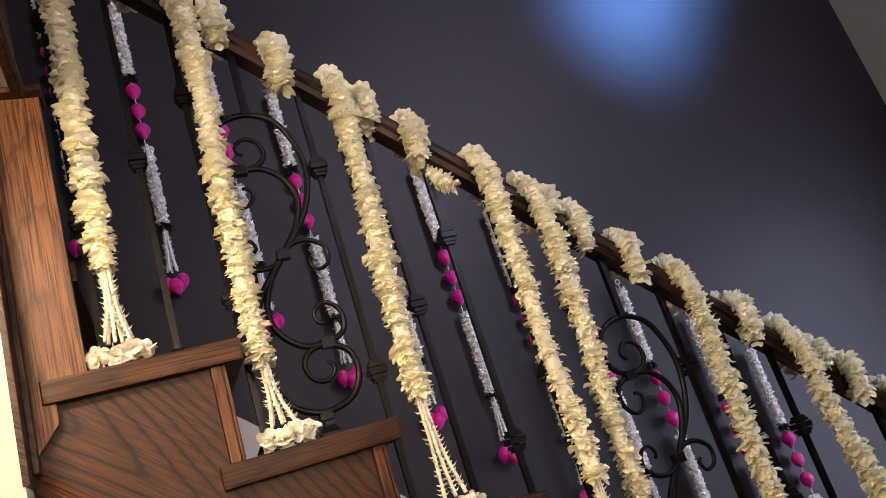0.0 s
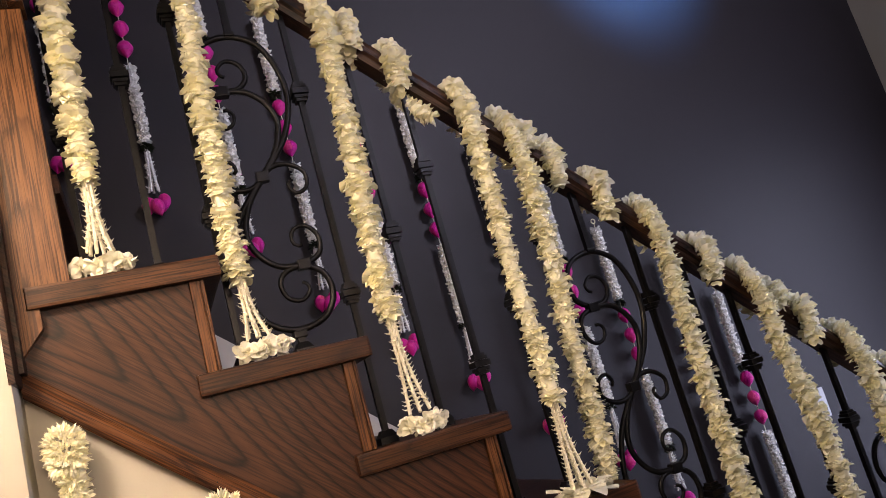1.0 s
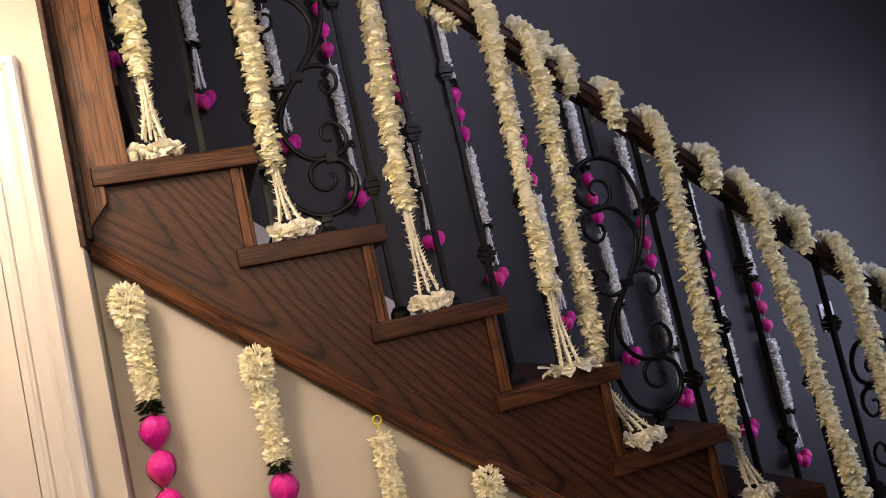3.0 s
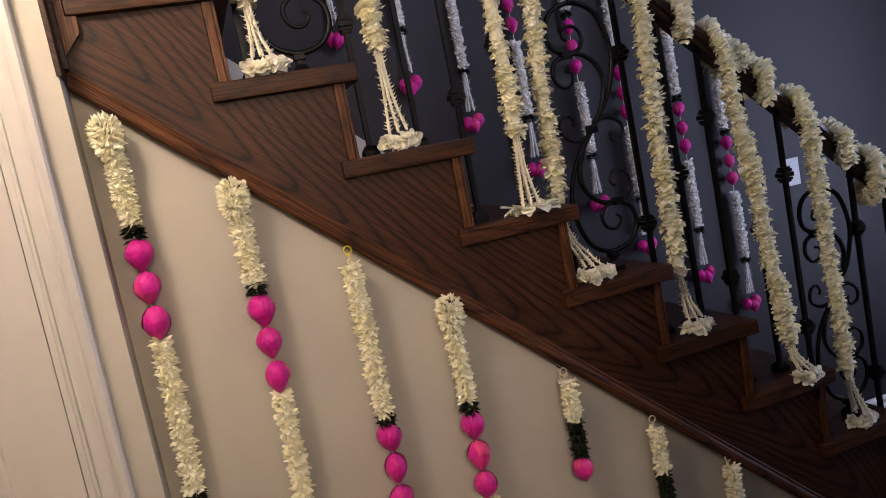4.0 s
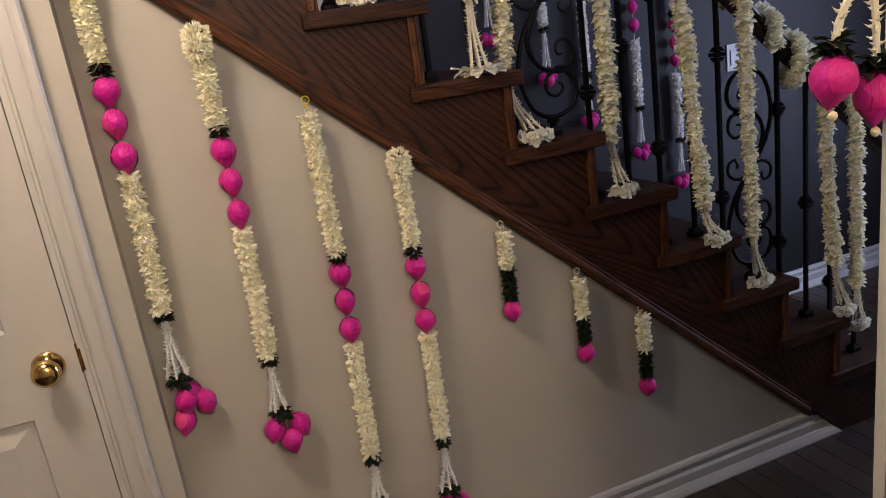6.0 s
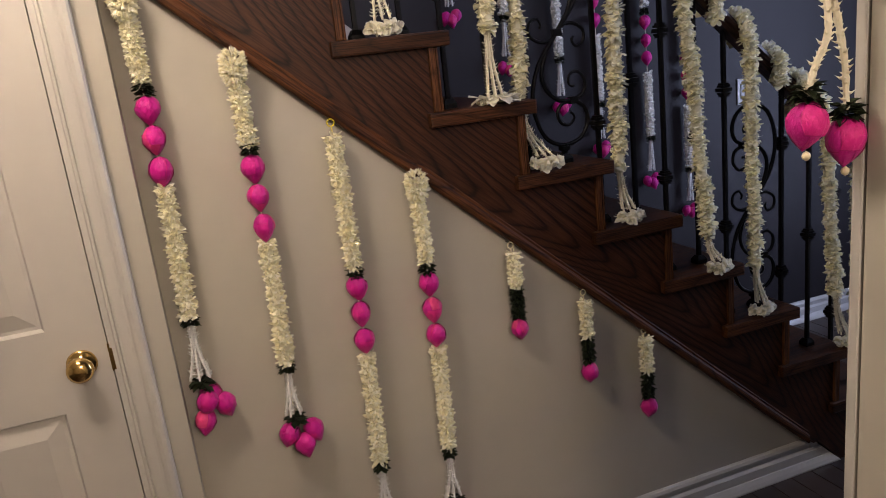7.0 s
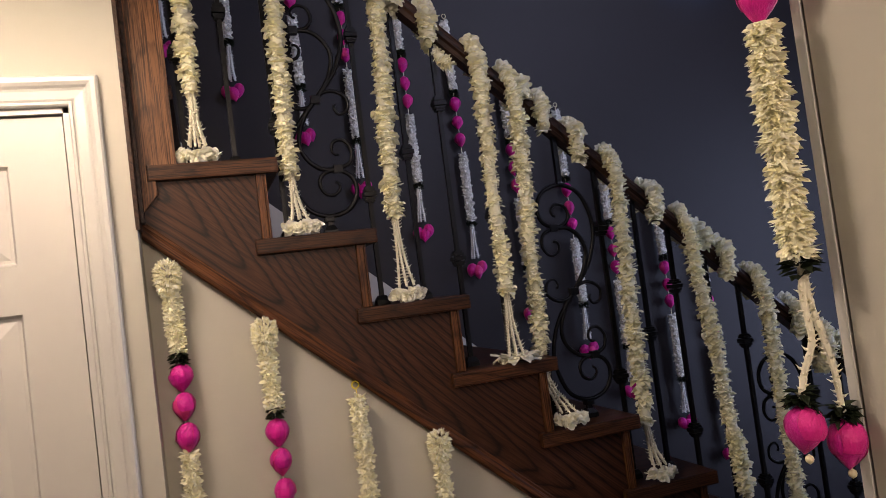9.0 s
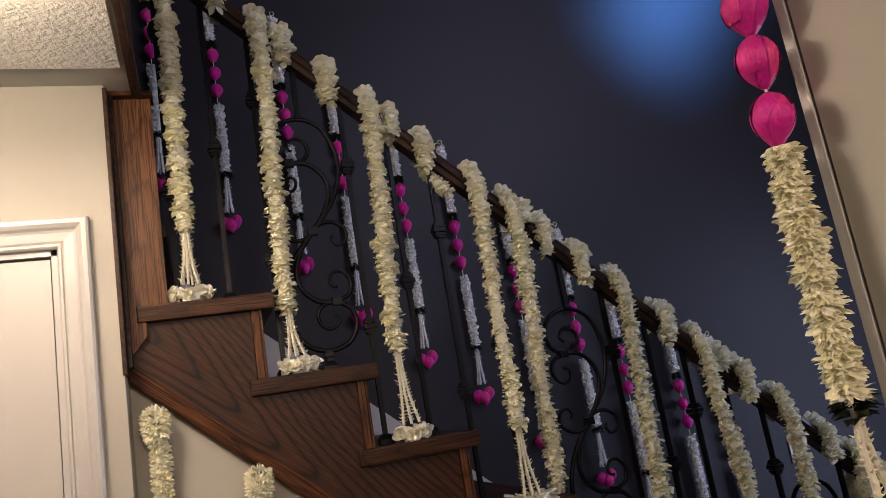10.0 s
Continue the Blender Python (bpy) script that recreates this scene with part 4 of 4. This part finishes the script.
def foot_ruff(parent, centre, rng, flat=False):
    """An upturned bloom of broad white petals at the end of a tassel."""
    acc = Acc()
    if not flat:
        for ox, oy, oz in ((-0.029, 0.002, 0.020), (-0.008, -0.012, 0.014), (0.014, -0.008, 0.020), (0.031, 0.002, 0.017)):
            c = Vector(centre) + Vector((ox + rng.uniform(-0.004, 0.004), oy, oz))
            for j in range(24):
                ang, rise = j * 2.39996, 1 - 2 * (j + 0.5) / 24
                flat_r = math.sqrt(1 - rise * rise)
                d = Vector((flat_r * math.cos(ang), flat_r * math.sin(ang), rise * 0.85 + 0.1)).normalized()
                side = Matrix.Rotation(rng.uniform(0, 6.28), 3, d) @ frame_of(d)[0]
                petal(acc, c, d, side, rng.uniform(0.015, 0.024), rng.uniform(0.016, 0.024), rng.uniform(0.0, 0.25), rng.uniform(-0.4, 0.3), rng.uniform(0.02, 0.14), rng.uniform(0, 6.28))
        part("flower_ruff", acc, M_FOOT, parent, "white petals at the tassel end", smooth=True)["kind"] = "stuff"
        return
    high = 0.010
    c = Vector(centre) + Vector((0, 0, high))
    n_p = 46
    for j in range(n_p):
        ang = j * 2.39996 + rng.uniform(-0.3, 0.3)
        ring = Vector((math.cos(ang), 0.75 * math.sin(ang), 0))
        drop = rng.uniform(-0.35, 0.45)
        d = (ring + Vector((0, 0, drop))).normalized()
        up = (Vector((0, 0, 1)) - d * d.z).normalized()
        length = rng.uniform(0.024, 0.033)
        base = c + ring * rng.uniform(0.0, 0.046) + Vector((0, 0, rng.uniform(-0.004, 0.006)))
        if d.z < 0:
            length = min(length, (base.z - centre[2] + 0.008) / -d.z)
        broad_petal(acc, base, d, up, max(0.014, length), rng.uniform(0.027, 0.038), rng.uniform(-0.55, 0.05), rng)
    part("flower_ruff", acc, M_FOOT, parent, "white petals at the tassel end", smooth=True)["kind"] = "stuff"


def rail_garland(x, z_end, foot, seed, y=0.036, dx=0.0, y_end=None, y_foot=None, flat=False):
    """Petal garland laid over the handrail, hanging down to a tassel with white flowers."""
    rng = random.Random(seed)
    zr = RAIL_Z(x) + 0.010
    s = 1
    g = empty("garland", (x, BAL_Y, zr))
    lean = lambda z: x + dx * (zr - z) / max(0.1, zr - z_end)
    deep = lambda z: y + ((y_end - y) * max(0.0, (zr - z - 0.15)) / (zr - z_end - 0.15) if y_end is not None else 0.0)
    pts = [(x + 0.03, BAL_Y + s * 0.040, zr - 0.045), (x + 0.015, BAL_Y + s * 0.034, zr + 0.020), (x + 0.004, BAL_Y, zr + 0.042), (x, BAL_Y - s * 0.036, zr + 0.022), (lean(zr - 0.04), y, zr - 0.04)]
    z = zr - 0.15
    while z > z_end + 0.08:
        pts.append((lean(z) + rng.uniform(-0.003, 0.003), deep(z) + rng.uniform(-0.003, 0.003), z))
        z -= 0.12
    pts.append((lean(z_end), deep(z_end), z_end))
    a = Acc()
    ruffle(a, smooth_path(pts, 0.0060), rng)
    part("petals", a, M_PETAL, g, "cream fabric petals threaded close together", smooth=True)["kind"] = "stuff"
    xe, ye = lean(z_end), pts[-1][1]
    xf, zf = foot
    rest = TOP - RISE * max(0, math.ceil(xf / RUN))
    on_tread = -0.005 < zf - rest < 0.07
    yf, zf = (0.022, rest + 0.030) if on_tread else (ye, zf)
    yf = yf if y_foot is None else y_foot
    for j in range(6):
        ang = j * 1.047 + 0.3
        a = Acc()
        thorny(a, [(xe + 0.005 * math.cos(ang), ye + 0.005 * math.sin(ang), z_end + 0.01), ((xe + xf) / 2 + 0.009 * math.cos(ang), ye + 0.008 * math.sin(ang), (z_end + zf) / 2), (xf + 0.022 * math.cos(ang), yf + 0.016 * math.sin(ang), zf + (-0.016 if flat else 0.006))], rng, 0.0029, 0.0118, 0.0078)
        part("tassel_strand", a, M_STRAND, g)
    foot_ruff(g, (xf, yf, zf - 0.029), rng, flat)
    return tagged(g, "thick cream petal garland with tassel hung over handrail", "garland", "garlands on the handrail")


rail_garland(-0.175, 2.101, (-0.174, 1.962), 61)
rail_garland(0.040, 1.890, (0.039, 1.765), 62, dx=-0.009)
rail_garland(0.296, 1.766, (0.279, 1.590), 63, dx=-0.023)
rail_garland(0.549, 1.540, (0.545, 1.384), 64, dx=-0.004, flat=True)
rail_garland(0.640, 1.350, (0.672, 1.215), 65, y_end=0.082)
rail_garland(0.916, 1.142, (0.918, 1.024), 66, dx=-0.016)
rail_garland(1.128, 0.905, (1.182, 0.806), 67, dx=0.036, y_end=0.0, y_foot=-0.026)
rail_garland(1.352, 0.778, (1.382, 0.640), 68, dx=0.016)
rail_garland(1.640, 0.603, (1.727, 0.440), 69, dx=0.055)
rail_garland(1.770, 0.506, (1.806, 0.370), 70, dx=0.022)


def rail_wrap(x, seed, lean=0.02, fore=0.055, aft=0.02, full=False):
    """One turn of a petal garland over the handrail: up behind it, over the top, down in front."""
    rng = random.Random(seed)
    zr = RAIL_Z(x) + 0.012
    pts = [(x + lean, BAL_Y + 0.040, zr - aft), (x + lean * 0.6, BAL_Y + 0.036, zr + 0.018), (x + lean * 0.3, BAL_Y + 0.006, zr + 0.037), (x, BAL_Y - 0.032, zr + 0.022), (x - lean * 0.2, BAL_Y - 0.044, zr - 0.015), (x - lean * 0.3, BAL_Y - 0.036, zr - fore)]
    if full:
        pts += [(x, BAL_Y, zr - fore - 0.010), (x + 0.01, BAL_Y + 0.03, zr - fore + 0.004)]
    g = empty("garland_wrap", (x, BAL_Y, zr))
    a = Acc()
    ruffle(a, smooth_path(pts, 0.0060), rng, 0.0262)
    part("petals", a, M_PETAL, g, "cream fabric petals", smooth=True)["kind"] = "stuff"
    return tagged(g, "short turn of cream petal garland around the handrail", "garland", "garland turns round the handrail")


for q, (x, lean, fore, full) in enumerate(((-0.050, 0.02, 0.02, False), (0.098, 0.015, 0.045, False), (0.200, 0.015, 0.060, False), (0.352, 0.05, 0.010, True), (0.430, 0.015, 0.050, False), (0.676, 0.02, 0.0, False), (0.726, 0.015, 0.050, False), (0.820, 0.015, 0.055, False), (1.040, 0.015, 0.050, False), (1.190, 0.03, 0.0, False), (1.254, 0.015, 0.040, False), (1.482, 0.015, 0.050, False), (1.575, 0.03, 0.055, True))):
    rail_wrap(x, 80 + q, lean * 0.3, fore + 0.016, 0.02, full)
# the loose end that sags behind the rail
rng = random.Random(79)
g = empty("garland_wrap", (0.47, BAL_Y + 0.03, RAIL_Z(0.47) - 0.04))
a = Acc()
ruffle(a, smooth_path([(0.448, BAL_Y + 0.020, RAIL_Z(0.448) - 0.03), (0.466, BAL_Y - 0.010, RAIL_Z(0.466) - 0.065), (0.486, BAL_Y - 0.02, RAIL_Z(0.486) - 0.072)], 0.0062), rng, 0.022)
part("petals", a, M_PETAL, g, "cream fabric petals", smooth=True)["kind"] = "stuff"
tagged(g, "loose petals of a garland sagging under the handrail", "garland", "garland turns round the handrail")

# ---- garland beside the opening ----
FX, FYY = 0.443, -1.074
near = jasmine_garland(FX, FYY, dict(top=2.36, white=[(2.33, 2.09), (1.834, 1.568)], rings=[2.08], balls=[1.997, 1.932, 1.864], end=1.54, skirt=[1.556], skirt_r=0.026, weave=(30, 0.17, (0.1, 1.0), 0.9)), 90, "jasmine garland with pink buds hung beside the opening", "garland", 0.0232, 1.02)

rng = random.Random(91)
for xe, ye, ze, bend in ((0.4195, -1.070, 1.374, (-0.003, -0.004, -0.014)), (0.466, -1.080, 1.351, (0.006, 0.013, 0.019))):
    a = Acc()
    thorny(a, [(FX + bend[0] * 0.5, FYY, 1.553), (FX + bend[0], FYY, 1.515), (FX + bend[1], FYY - 0.004, 1.470), (FX + bend[2], ye, 1.434), (xe, ye, ze + 0.03)], rng, 0.0037, 0.0100, 0.0056)
    part("tassel_strand", a, M_STRAND, near)
    a = Acc()
    for dz in (0.025, 0.031, 0.036):
        leaf_ring(a, (xe, ye, ze + dz), rng, 0.0215, 16, 0.006, 0.6)
    part("leaf_collar", a, M_LEAF, near, "dark green leaf collar")
    bud(Vector((xe, ye, ze)), rng, near, 0.90, 0.12)
    a = Acc()
    a.lathe([(0.0, 0.006), (0.004, 0.003), (0.005, 0.0), (0.004, -0.003), (0.0, -0.006)], (xe, ye, ze - 0.033), 10)
    part("bead", a, M_BEAD, near, smooth=True)

# ---- wall outlet on the charcoal wall ----
a = Acc()
a.box(2.186, 2.254, DARK_Y - 0.006, DARK_Y, 1.130, 1.245)
sw = part("wall_switch", a, M_PLATE, bevel=0.002)
a = Acc()
a.box(2.204, 2.236, DARK_Y - 0.010, DARK_Y - 0.006, 1.155, 1.220)
part("rocker", a, M_PLATE, sw, bevel=0.001)
tagged(sw, "white light switch plate on charcoal wall", "switch")

# ---- hall ceiling lamps: one near the door, one added unseen at the rear ----
for lx, ly in HALL_AND_FILL_LAMPS:
    lamp = tagged(empty("ceiling_lamp", (lx, ly, 2.411)), "round glowing glass dome lamp on the hall ceiling, the rear one added as fill", "lamp", "hall ceiling lamps")
    a = Acc()
    a.lathe([(0.0, 0.0), (0.176, 0.0), (0.180, -0.012), (0.172, -0.022), (0.0, -0.022)], (lx, ly, 2.411), 32)
    part("base", a, M_TRIM, lamp, smooth=True)
    a = Acc()
    a.lathe([(0.168, -0.022), (0.190, -0.040), (0.190, -0.085), (0.176, -0.106), (0.150, -0.114)], (lx, ly, 2.411), 32)
    part("shade", a, M_GLOW, lamp, "glowing frosted glass shade", smooth=True)

# ---- floor boards ----
rng = random.Random(7)
plank_meshes = {}


def plank_mesh(length):
    if length not in plank_meshes:
        a = Acc()
        a.box(-0.0415, 0.0415, 0.0008, length - 0.0008, -0.012, 0.0)
        bm = bmesh.new()
        me = bpy.data.meshes.new("plank")
        me.from_pydata(a.v, [], a.f)
        bm.from_mesh(me)
        bmesh.ops.recalc_face_normals(bm, faces=bm.faces)
        bmesh.ops.bevel(bm, geom=[e for e in bm.edges if all(q.co.z > -0.001 for q in e.verts)], offset=0.0014, segments=1, affect="EDGES")
        bm.to_mesh(me)
        bm.free()
        me.materials.append(M_FLOOR)
        plank_meshes[length] = me
    return plank_meshes[length]


x = -3.03
while x < 3.30:
    y = -3.08
    while y < 1.01:
        length = min(rng.choice((1.2, 1.5, 1.8)), 1.03 - y)
        length = round(max(length, 0.2), 2)
        ob = new("plank", plank_mesh(length))
        ob.parent, ob.location = floor_thing, (x, y, 0)
        y += length
    x += 0.0845
